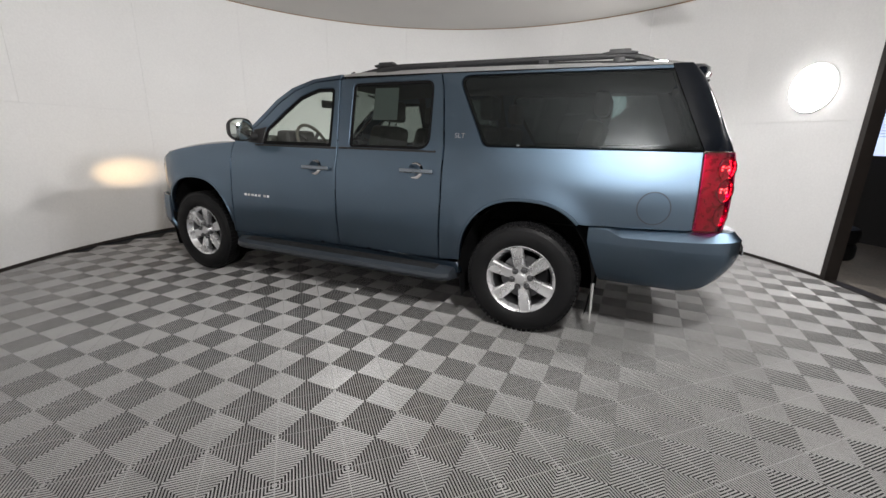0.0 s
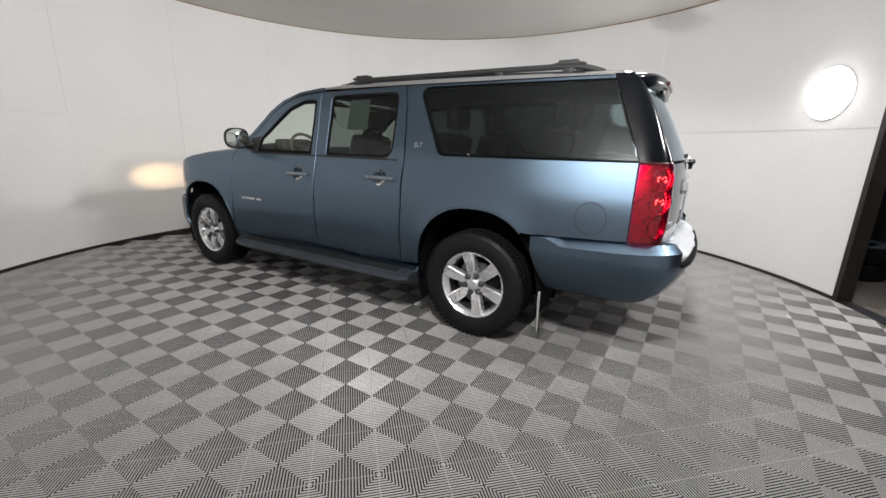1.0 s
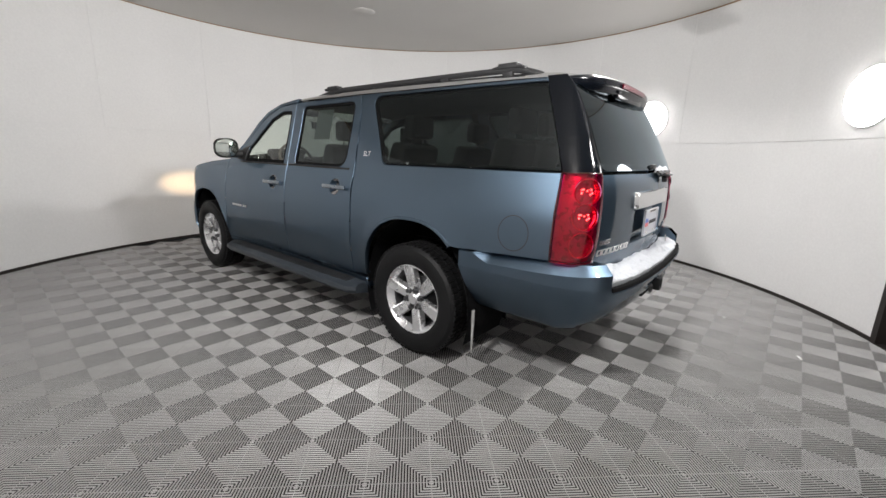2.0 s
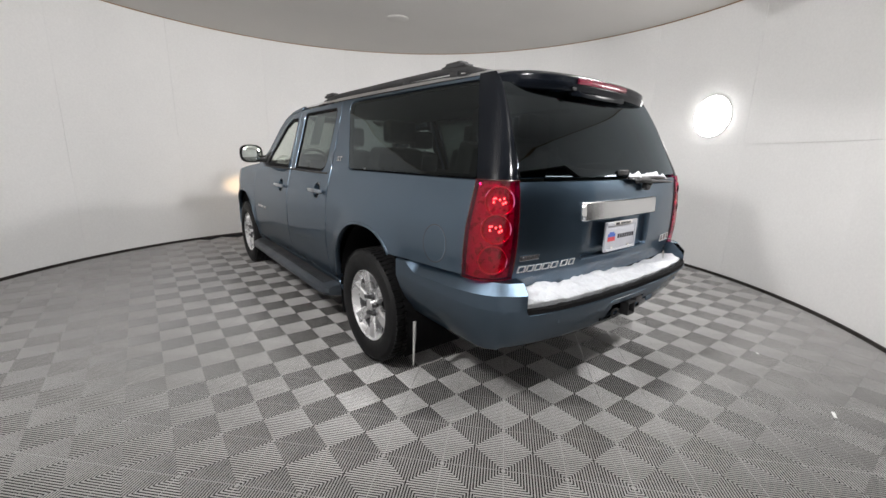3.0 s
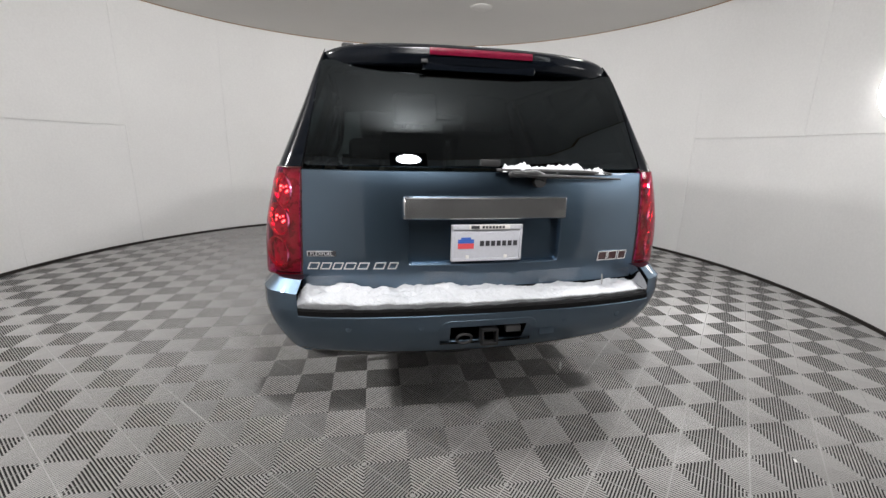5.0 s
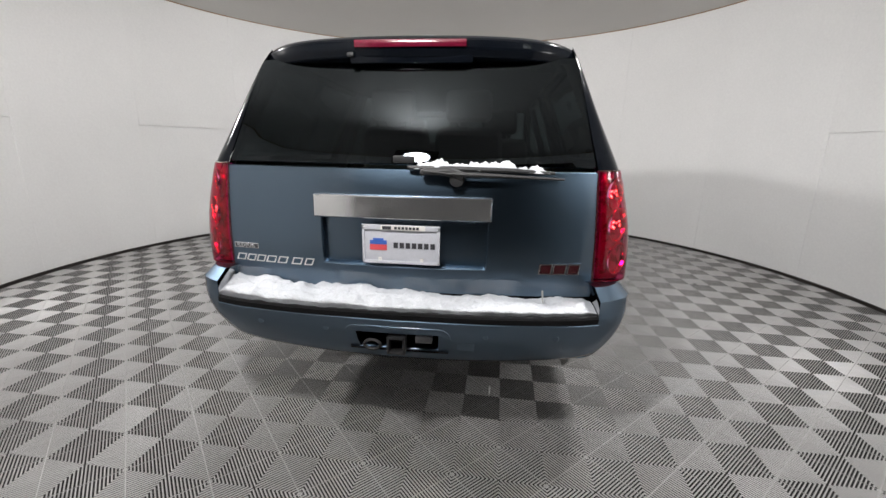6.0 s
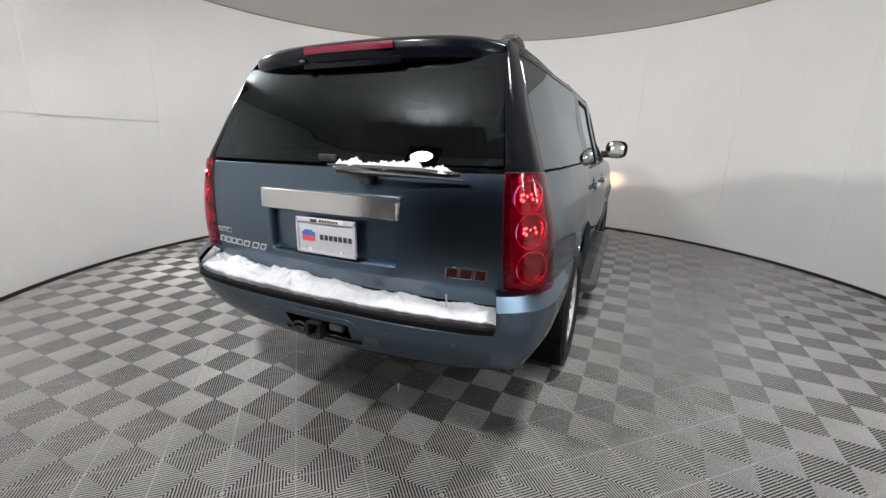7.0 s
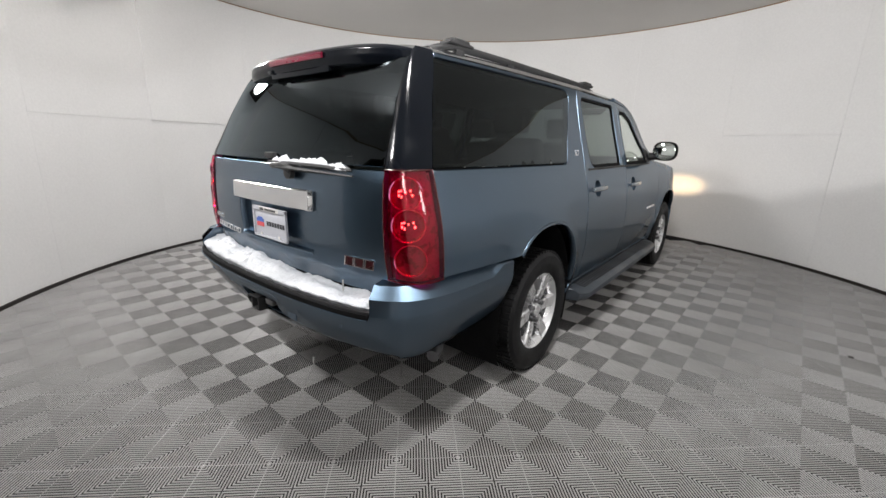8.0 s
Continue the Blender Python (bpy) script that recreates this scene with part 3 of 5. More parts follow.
def side_of_body(shape, sg):
    fd = part("front_door", panel(rounded(FRONT_DOOR, 0.02), shape, [rounded(FRONT_WIN), cup_ring(1.80, 1.112)], thick=0.03), PAINT, car)
    rd = part("rear_door", panel(rounded(REAR_DOOR, 0.02), shape, [rounded(REAR_WIN), cup_ring(0.85, 1.132)], thick=0.03), PAINT, car)
    part("fender", panel(rounded(FENDER), shape, thick=0.04), PAINT, car)
    qp = part("quarter_panel", panel(rounded(QUARTER), shape, thick=0.04), PAINT, car)
    part("pillar", panel(rounded(A_PILLAR), shape, gap=0.001, thick=0.05, grid=0.02), PAINT, car)
    part("side_window", panel(rounded(FRONT_WIN), shape, gap=-0.004, thick=0.004, lift=-0.016), CLEAR, fd, "clear side window")
    part("side_window", panel(rounded(REAR_WIN), shape, gap=-0.004, thick=0.004, lift=-0.014), DOOR_PRIVACY, rd, "dark tinted side window")
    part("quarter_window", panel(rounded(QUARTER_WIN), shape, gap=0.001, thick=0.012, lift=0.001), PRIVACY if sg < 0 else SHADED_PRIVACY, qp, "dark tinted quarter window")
    # rubber seals round the windows
    loop = rounded(QUARTER_WIN)
    part("window_seal", panel(inset(loop, -0.016), shape, [inset(loop, 0.016)], gap=0.0, thick=0.012, bev=0.002, grid=0.2, lift=-0.016), UNDER_BLACK, qp)
    for win, door in ((FRONT_WIN, fd), (REAR_WIN, rd)):
        loop = rounded(win)
        part("window_seal", panel(inset(loop, -0.001), shape, [inset(loop, 0.030 if win is FRONT_WIN else 0.020)], gap=0.0, thick=0.012, bev=0.002, grid=0.2, lift=-0.006), UNDER_BLACK, door)
    for y0, y1, door in ((1.60, 2.52, fd), (0.70, 1.58, rd)):
        part("belt_strip", panel(rounded([(y0, 1.268), (y1, 1.272), (y1, 1.288), (y0, 1.285)]), shape, gap=0.0, thick=0.012, grid=0.2, lift=0.004), TRIM_BLACK, door)
    part("corner_trim", panel(rounded([(2.43, 1.288), (2.62, 1.30), (2.58, 1.415), (2.43, 1.44)], 0.01), shape, gap=0.002, thick=0.02, lift=0.005), TRIM_BLACK, fd)
    for door, yc, zc in ((fd, 1.80, 1.112), (rd, 0.85, 1.132)):
        x = side_x(yc, zc)
        cup = lathe([(0.0004, -0.034), (0.030, -0.031), (0.052, -0.018), (0.0625, -0.002), (0.067, -0.004)], 28, "X", caps=False)
        for v in cup.verts:
            v.co = Vector((sg * (side_x(yc + v.co.y, zc + v.co.z * 0.97) + v.co.x), yc + v.co.y, zc + v.co.z * 0.97))
        part("handle_cup", cup, PAINT, door)
        grip = box((0.022, 0.285, 0.034), (0, 0, 0), 0.010, segs=3)
        for v in grip.verts:
            v.co.x -= 0.9 * v.co.y ** 2
        bmesh.ops.scale(grip, vec=(sg, 1, 1), verts=grip.verts)
        bmesh.ops.translate(grip, vec=(sg * (x + 0.040), yc - 0.015, zc), verts=grip.verts)
        for e in (-0.11, 0.11):
            box((0.035, 0.03, 0.026), (sg * (x + 0.012), yc - 0.015 + e, zc), 0.006, bm=grip)
        part("door_handle", grip, HANDLE, door, "body-coloured pull handle")
    # inner trims that close the cabin
    part("door_trim", panel(rounded([(0.66, 0.47), (2.80, 0.47), (2.76, 1.27), (0.64, 1.27)]), shape, thick=0.0, lift=-0.09, grid=0.1), CLOTH_TAN, car)
    part("side_trim", panel(rounded([(0.64, 0.99), (0.60, 1.30), (-1.0, 1.315), (-1.0, 0.99)]), shape, thick=0.0, lift=-0.07, grid=0.1), CLOTH_DARK, car)
    for a, c in (((1.62, 1.29), (1.66, 1.84)), ((0.69, 1.29), (0.73, 1.84)),):
        part("pillar_trim", panel(rounded([(a[0] - 0.05, a[1]), (a[0] + 0.05, a[1]), (c[0] + 0.045, c[1]), (c[0] - 0.045, c[1])]), shape, thick=0.0, lift=-0.045, grid=0.1), CLOTH_DARK, car)
    # sill and step board
    part("rocker_panel", panel(rounded([(0.47, 0.36), (2.86, 0.35), (2.84, 0.445), (0.49, 0.452)]), shape, gap=0.002, thick=0.05), PAINT, car)
    board = bmesh.new()
    prof = [(0.86, 0.325), (0.86, 0.400), (0.93, 0.412), (1.04, 0.400), (1.085, 0.380), (1.09, 0.352), (1.07, 0.325), (0.98, 0.312)]
    rows = []
    for y, k in ((0.50, 0.86), (0.53, 0.97), (0.60, 1.0), (1.6, 1.0), (2.62, 1.0), (2.72, 0.985), (2.78, 0.95), (2.84, 0.86)):
        rows.append([board.verts.new((sg * (0.86 + (x - 0.86) * (k - 0.86) / 0.14 if k < 1 else x), y, z)) for x, z in prof])
    for p, q in zip(rows, rows[1:]):
        for i in range(len(prof)):
            j = (i + 1) % len(prof)
            board.faces.new((p[i], p[j], q[j], q[i]))
    board.faces.new(rows[0])
    board.faces.new(rows[-1])
    bmesh.ops.recalc_face_normals(board, faces=board.faces)
    rb = part("running_board", board, BOARD, car, "dark grey running board")
    pad = bmesh.new()
    for k in range(5):
        box((0.012, 2.0, 0.006), (sg * (0.945 + 0.02 * k), 1.65, 0.4125 - 0.0022 * k), 0.002, bm=pad)
    part("tread_strip", pad, TRIM_BLACK, rb)
    # door mirror
    mirror = bmesh.new()
    n, m = 14, 20
    cx, cy, cz = sg * 1.060, 2.575, 1.408
    rows = []
    for i in range(n + 1):
        u = i / n
        grow = math.sin(min(1.0, u * 1.15 + 0.02) * math.pi / 2) if u < 0.85 else 1.0
        yy = cy + 0.085 - 0.145 * u
        rows.append([mirror.verts.new((cx + sg * 0.118 * grow * math.copysign(abs(math.cos(a)) ** 0.7, math.cos(a)), yy + sg * 0.0, cz + 0.098 * grow * math.copysign(abs(math.sin(a)) ** 0.7, math.sin(a))))
                     for a in (2 * math.pi * k / m for k in range(m))])
    for p, q in zip(rows, rows[1:]):
        for k in range(m):
            mirror.faces.new((p[k], p[(k + 1) % m], q[(k + 1) % m], q[k]))
    mirror.faces.new(rows[0])
    bmesh.ops.recalc_face_normals(mirror, faces=mirror.faces)
    cap_rows = [[tuple(v.co) for v in row] for row in rows[:8]]
    mh = part("door_mirror", mirror, TRIM_BLACK, car, "black door mirror with a bright cap")
    cap = bmesh.new()
    shells = [[cap.verts.new(Vector((cx, v[1], cz)) + (Vector(v) - Vector((cx, v[1], cz))) * 1.02 + Vector((0, 0.002, 0))) for v in row] for row in cap_rows]
    for p, q in zip(shells, shells[1:]):
        for k in range(m):
            cap.faces.new((p[k], p[(k + 1) % m], q[(k + 1) % m], q[k]))
    cap.faces.new(shells[0])
    part("mirror_cap", cap, CHROME, mh, "chrome cap")
    pane = lathe([(0.0004, -0.003), (0.10, -0.002), (0.104, 0.0)], 32, "Y")
    bmesh.ops.scale(pane, vec=(1.05, 1, 0.86), verts=pane.verts)
    bmesh.ops.rotate(pane, cent=(0, 0, 0), matrix=Matrix.Rotation(radians(sg * 14), 3, "Z"), verts=pane.verts)
    bmesh.ops.translate(pane, vec=(cx, cy - 0.046, cz), verts=pane.verts)
    part("mirror_pane", pane, MIRROR, mh)
    part("mirror_arm", tube([(sg * 0.90, 2.535, 1.352), (sg * 0.955, 2.55, 1.352), (sg * 1.02, 2.575, 1.36)], [0.042, 0.036, 0.04], 12), TRIM_BLACK, mh)
    # fine letters on the front door and the pillar
    for k, b in enumerate(letter_bars([0.033] * 5, 0.024, 0.010) + letter_bars([0.034, 0.028], 0.024, 0.010)):
        turn = Matrix.Rotation(radians(90 * sg), 4, "Z")
        bmesh.ops.transform(b, matrix=turn, verts=b.verts)
        shift = 0.0 if k < 5 else -0.17
        yc = 2.53 + shift if sg < 0 else 2.45 - shift
        bmesh.ops.translate(b, vec=(sg * (side_x(2.5, 0.827) + 0.003), yc, 0.827), verts=b.verts)
        part("badge_letter", b, CHROME, fd, smooth=False)
    b = lettering("SLT", 0.052, 0.002)
    bmesh.ops.transform(b, matrix=Matrix.Rotation(radians(90 * sg), 4, "Z") @ Matrix.Rotation(radians(-16), 4, "X"), verts=b.verts)
    bmesh.ops.translate(b, vec=(sg * (side_x(0.53, 1.392) + 0.003), 0.525, 1.392), verts=b.verts)
    part("badge", b, CHROME, qp, "small chrome letters", smooth=False)
    # pressed lip round each wheel opening
    for axle, top, a0, a1, half in ((REAR_AXLE, 0.967, 134, 5, 0.475), (FRONT_AXLE, 0.943, 170, 12, 0.455)):
        band = arch(axle, top + 0.022, a0, a1, half + 0.021) + arch(axle, top + 0.001, a0, a1, half + 0.001)[::-1]
        part("arch_lip", panel([Vector(p[:2]) for p in band], shape, gap=0.0, thick=0.005, bev=0.003, grid=0.05, lift=0.0035), PAINT, car)
    # wheel-arch liner
    for axle, top in ((REAR_AXLE, 0.967), (FRONT_AXLE, 0.943)):
        liner = sheet(lambda u, v: (sg * (0.50 + 0.455 * v), axle + 0.485 * math.cos(math.pi * (-0.12 + 1.24 * u)), 0.40 + (top - 0.39) * math.sin(math.pi * (-0.12 + 1.24 * u))), 28, 3)
        wl = part("wheel_liner", liner, UNDER_BLACK, car)
        part("liner_wall", sheet(lambda u, v: (sg * 0.50, axle - 0.5 + u, 0.25 + 0.75 * v), 2, 2), UNDER_BLACK, wl)


side_of_body(left, -1)
side_of_body(right, 1)

# fuel flap on the driver's side
flap_ring = [Vector((-0.783 + 0.092 * math.cos(a), 0.988 + 0.098 * math.sin(a))) for a in (2 * math.pi * i / 40 for i in range(40))]
part("fuel_flap", panel(flap_ring, left, gap=0.002, thick=0.0015, bev=0.0015, lift=0.0022), PAINT, car, "round fuel flap")
part("flap_gap", panel(inset(flap_ring, -0.003), left, [inset(flap_ring, 0.002)], gap=0.0, thick=0.001, bev=0.0005, grid=0.3, lift=0.0009), INK, car)

# ---- roof, windscreen, bonnet, front ----
ROOF_MID = curve_of([(-0.95, 1.868), (-0.8, 1.896), (-0.5, 1.914), (0.2, 1.924), (1.0, 1.924), (1.5, 1.909), (1.8, 1.882), (2.02, 1.850)])
ROOF_RIM = curve_of([(-0.95, 1.842), (-0.5, 1.845), (1.6, 1.845), (1.8, 1.842), (1.96, 1.826), (2.02, 1.812)])


def roof_point(u, v):
    y = -0.95 + 2.97 * u
    s = 2 * v - 1
    rim, mid = ROOF_RIM(y), ROOF_MID(y)
    w = side_x(y, rim) - 0.002 - (0.10 * max(0, (-0.75 - y) / 0.18) ** 2)
    a = abs(s)
    return (w * math.copysign(1 - (1 - a) ** 1.15, s), y + (0.04 * (1 - a * a) if y > 1.9 else 0), rim + (mid - rim) * (1 - a ** 6.0))


roof = part("roof", sheet(roof_point, 60, 44), PAINT, car)
part("headliner", sheet(lambda u, v: tuple(Vector(roof_point(0.02 + 0.95 * u, 0.04 + 0.92 * v)) - Vector((0, 0, 0.05))), 14, 10), HEADLINER, car)


def screen_point(u, v):
    s = 2 * v - 1
    ye, ze = 2.80 + (2.0 - 2.80) * u, 1.30 + (1.832 - 1.30) * u + 0.05 * math.sin(math.pi * u)
    w = side_x(ye, ze) - 0.03
    return (w * s, ye + (0.20 - 0.13 * u) * (1 - s * s), ze + 0.02 * (1 - s * s) * (1 - u))


part("windscreen", sheet(screen_point, 16, 20), CLEAR, car, "clear windscreen")
BONNET_Z = curve_of([(2.8, 1.29), (3.2, 1.285), (3.6, 1.25), (3.9, 1.20), (4.1, 1.13), (4.2, 1.06)])


def bonnet(x, y, d):
    return (x, y, BONNET_Z(y) + 0.02 * (1 - (x / 0.9) ** 2) - 0.05 * max(0, abs(x) - 0.7) / 0.2 + d)


part("bonnet", panel(rounded([(-0.86, 2.84), (0.86, 2.84), (0.87, 3.5), (0.80, 3.95), (0.66, 4.16), (0, 4.22), (-0.66, 4.16), (-0.80, 3.95), (-0.87, 3.5)], 0.03), bonnet, thick=0.02), PAINT, car)
part("cowl", box((1.66, 0.2, 0.05), (0, 2.86, 1.245), 0.01), TRIM_BLACK, car)


def nose_y(x):
    return 4.25 - 0.16 * (abs(x) / 0.8) ** 2.6


NOSE = [(0.0, 0.0, 4.262), (0.2, 0.30, 4.25), (0.4, 0.56, 4.20), (0.55, 0.72, 4.12), (0.7, 0.85, 4.03), (0.85, 0.925, 3.90), (1.0, 0.962, 3.77)]
nose_px, nose_py = curve_of([(p[0], p[1]) for p in NOSE]), curve_of([(p[0], p[2]) for p in NOSE])


def bumper_front(u, v):
    s = 2 * u - 1
    tuck = 0.09 * max(0, 0.3 - v) / 0.3 + 0.012 * max(0, v - 0.8) / 0.2
    k = 1 - tuck
    return (math.copysign(nose_px(abs(s)), s) * (1 - 0.3 * tuck), nose_py(abs(s)) - tuck * 0.9, 0.36 + 0.37 * v)


part("front_bumper", sheet(bumper_front, 40, 12, 0.02), PAINT, car)
part("grille", sheet(lambda u, v: ((2 * u - 1) * 0.52, nose_y((2 * u - 1) * 0.52) + 0.005, 0.77 + 0.29 * v), 16, 4, 0.02), CHROME, car, "chrome grille")
for sg in (-1, 1):
    hl = part("headlamp", sheet(lambda u, v: (sg * (0.54 + 0.24 * u), nose_y(0.54 + 0.24 * u) - 0.012, 0.79 + 0.25 * v), 10, 4, 0.02), ALLOY_DARK, car)
    part("bulb", lathe([(0.0004, 0.03), (0.03, 0.02), (0.045, 0.0)], 20, "Y"), HEAD_GLOW, hl, "lit headlamp bulb").location = (sg * 0.68, nose_y(0.68) + 0.012, 0.905)
    beam = bpy.data.lights.new("headlamp_beam", "SPOT")
    beam.energy, beam.color, beam.spot_size, beam.spot_blend, beam.shadow_soft_size = 44.0, (1.0, 0.66, 0.34), radians(34), 1.0, 0.03
    new("headlamp_beam", beam).matrix_world = look((sg * 0.68, 4.30, 0.905), ((-0.50, 5.3, 0.86) if sg < 0 else (0.82, 5.2, 0.88))) @ Matrix.Diagonal((1.7, 0.75, 1.0, 1.0))
    part("front_fascia", box((0.06, 0.4, 0.40), (sg * 0.66, 3.94, 0.86), 0.02), UNDER_BLACK, car)

# ---- rear: corner pillars, lamps, tailgate ----
for sg in (-1, 1):
    def corner_sheet(z0, z1, s0, s1, d, nz=18, ns=14):
        return sheet(lambda u, v: (lambda p: (sg * p[0], p[1], z0 + (z1 - z0) * u))(corner(z0 + (z1 - z0) * u, s0 + (s1 - s0) * v, d)), nz, ns)
    part("corner_pillar", corner_sheet(1.334, 1.850, 0.0, 1.0, 0.001), GLOSS_BLACK, car, "gloss black rear pillar")
    part("inner_corner", corner_sheet(0.80, 1.84, 0.0, 1.0, -0.05), UNDER_BLACK, car)
    lamp = part("tail_lamp", corner_sheet(0.872, 1.328, 0.0, 1.0, -0.022), RED_BACK, car, "red tail lamp cluster")
    part("lens", corner_sheet(0.868, 1.330, 0.01, 0.99, 0.008), RED_LENS, lamp)
    rim_pts = []
    for z, s in [(0.868 + 0.462 * i / 10, 0.0) for i in range(11)] + [(1.33, i / 8) for i in range(1, 9)] + [(1.33 - 0.462 * i / 10, 1.0) for i in range(1, 11)] + [(0.868, 1 - i / 8) for i in range(1, 8)]:
        p = corner(z, s, 0.002)
        rim_pts.append((sg * p[0], p[1], z))
    part("lamp_rim", tube(rim_pts, 0.004, 6, closed=True), LAMP_EDGE, lamp)
    for zc, rr in ((1.237, 0.062), (1.110, 0.064), (0.965, 0.062)):
        rr *= 1.10
        p = corner(zc, 0.58, -0.030)
        q = corner(zc, 0.52, -0.030)
        tangent = Vector((p[0] - q[0], p[1] - q[1], 0)).normalized()
        out = Vector((-tangent.y, tangent.x, 0))
        if out.y > 0:
            out = -out
        out = Vector((sg * out.x, out.y, 0))
        bowl = lathe([(rr, 0.012), (rr * 0.93, 0.014), (rr * 0.88, 0.004), (rr * 0.74, -0.010), (rr * 0.5, -0.022), (rr * 0.28, -0.027), (rr * 0.12, -0.028), (0.0004, -0.028)], 18, "Z", caps=False)
        bmesh.ops.transform(bowl, matrix=out.to_track_quat("Z", "Y").to_matrix().to_4x4(), verts=bowl.verts)
        bmesh.ops.translate(bowl, vec=(sg * p[0], p[1], zc), verts=bowl.verts)
        part("reflector", bowl, RED_BOWL, lamp, smooth=False)
        ringbm = lathe([(rr * 1.02, 0.010), (rr * 1.02, 0.017), (rr * 0.94, 0.017), (rr * 0.94, 0.010)], 28, "Z", caps=False)
        bmesh.ops.transform(ringbm, matrix=out.to_track_quat("Z", "Y").to_matrix().to_4x4(), verts=ringbm.verts)
        bmesh.ops.translate(ringbm, vec=(sg * p[0], p[1], zc), verts=ringbm.verts)
        part("reflector_ring", ringbm, RED_BOWL, lamp)
        if zc > 1.0:
            leds = bmesh.new()
            for k in range(6):
                across = (k - 2.5) / 2.5
                box((0.0062, 0.0100, 0.004), (across * 0.027, -0.016 + 0.010 * across ** 2, 0.006), 0.0008, bm=leds)
            for across, lift in ((-0.027, 0.010), (-0.018, 0.012), (0.0, 0.006), (0.020, 0.012)):
                box((0.0060, 0.0070, 0.004), (across, lift, 0.006), 0.0008, bm=leds)
            bmesh.ops.transform(leds, matrix=out.to_track_quat("Z", "Y").to_matrix().to_4x4(), verts=leds.verts)
            bmesh.ops.translate(leds, vec=(sg * p[0], p[1], zc), verts=leds.verts)
            part("led_cluster", leds, RED_LED, lamp, smooth=False)

gate_line = [(-0.824, 0.785), (0.824, 0.785), (0.822, 0.87), (0.802, 1.327), (-0.802, 1.327), (-0.822, 0.87)]
recess = [(-0.352, 0.916, 0.02), (0.362, 0.916, 0.02), (0.362, 1.16, 0.01), (-0.352, 1.16, 0.01)]
gate = part("tailgate", panel(rounded(gate_line, 0.012), back, [rounded(recess)], thick=0.04, gap=0.003), PAINT, car)
part("plate_recess", panel(rounded(recess), back, gap=-0.006, thick=0.0, lift=-0.034, grid=0.06), PAINT, gate)
part("rear_window", panel(rounded([(-0.792, 1.336, 0.02), (0.792, 1.336, 0.02), (0.712, 1.80, 0.02), (-0.712, 1.80, 0.02)]), back, gap=0.003, thick=0.02, lift=0.002), REAR_PRIVACY, gate, "dark tinted rear window")
part("handle_bar", panel(rounded([(-0.377, 1.118), (0.377, 1.118), (0.377, 1.216), (-0.377, 1.216)], 0.006), back, gap=0.0, thick=0.04, bev=0.006, lift=0.024), BAR_CHROME, gate, "chrome bar across the tailgate")
part("recess_trim", tube([back(-0.35 + 0.71 * i / 14, 0.911 - 0.003 * math.sin(math.pi * i / 14), 0.004) for i in range(15)], 0.004, 8), PAINT, gate, "thin raised lip")
part("salt_film", panel(rounded([(-0.80, 0.797), (0.80, 0.797), (0.81, 0.845), (0.45, 0.872), (0.1, 0.862), (-0.3, 0.884), (-0.6, 0.868), (-0.81, 0.858)], 0.02), back, gap=0.0, thick=0.0, lift=0.0018, grid=0.05), SALT, gate, "dried grey salt film")
# raised bars for the lettering
def hollow_bar(w, h, stroke, slant, depth=0.006):
    """Slanted open frame that stands for one chrome letter."""
    b = bmesh.new()
    for size, at in (((w, depth, stroke), (0, 0, h / 2 - stroke / 2)), ((w, depth, stroke), (0, 0, stroke / 2 - h / 2)), ((stroke * 1.3, depth, h - 2 * stroke), (stroke * 0.65 - w / 2, 0, 0)), ((stroke * 1.3, depth, h - 2 * stroke), (w / 2 - stroke * 0.65, 0, 0))):
        box(size, at, 0.0008, bm=b)
    for v in b.verts:
        v.co.x += v.co.z * slant
    return b


for xc, w in ((-0.764, 0.050), (-0.711, 0.048), (-0.660, 0.046), (-0.607, 0.052), (-0.550, 0.050), (-0.479, 0.052), (-0.421, 0.044)):
    b = hollow_bar(w * 0.9, 0.031, 0.0042, 0.42)
    for v in b.verts:
        v.co = Vector((v.co.x + xc, v.co.y + back_y(v.co.x + xc, 0.908) - 0.003, v.co.z + 0.908))
    part("badge_bar", b, SATIN, gate, smooth=False)
for xc, w in ((0.609, 0.056), (0.668, 0.058), (0.727, 0.052)):
    edge = hollow_bar(w, 0.046, 0.0045, 0.12, 0.010)
    core = box((w - 0.010, 0.005, 0.037), (0, 0, 0), 0.001)
    for v in core.verts:
        v.co.x += v.co.z * 0.12
    for b in (edge, core):
        for v in b.verts:
            v.co = Vector((v.co.x + xc, v.co.y + back_y(v.co.x + xc, 0.925) - 0.004, v.co.z + 0.922))
    letter = part("badge_bar", edge, CHROME, gate, smooth=False)
    part("badge_fill", core, BADGE_RED, letter, "dark red fill", smooth=False)
b = box((0.124, 0.006, 0.026), (-0.727, back_y(-0.727, 0.963) - 0.003, 0.965), 0.002, Matrix.Rotation(radians(-7), 3, "Z"))
fuel_badge = part("fuel_badge", b, CHROME, gate, "small dark badge with a chrome rim")
part("badge_field", box((0.118, 0.004, 0.019), (-0.727, back_y(-0.727, 0.963) - 0.0055, 0.965), 0.001, Matrix.Rotation(radians(-7), 3, "Z")), INK, fuel_badge)
b = lettering("FLEXFUEL", 0.022, 0.001)
bmesh.ops.rotate(b, cent=(0, 0, 0), matrix=Matrix.Rotation(radians(-7), 3, "Z"), verts=b.verts)
bmesh.ops.translate(b, vec=(-0.727, back_y(-0.727, 0.963) - 0.0085, 0.965), verts=b.verts)
part("badge_text", b, CHROME, fuel_badge, smooth=False)

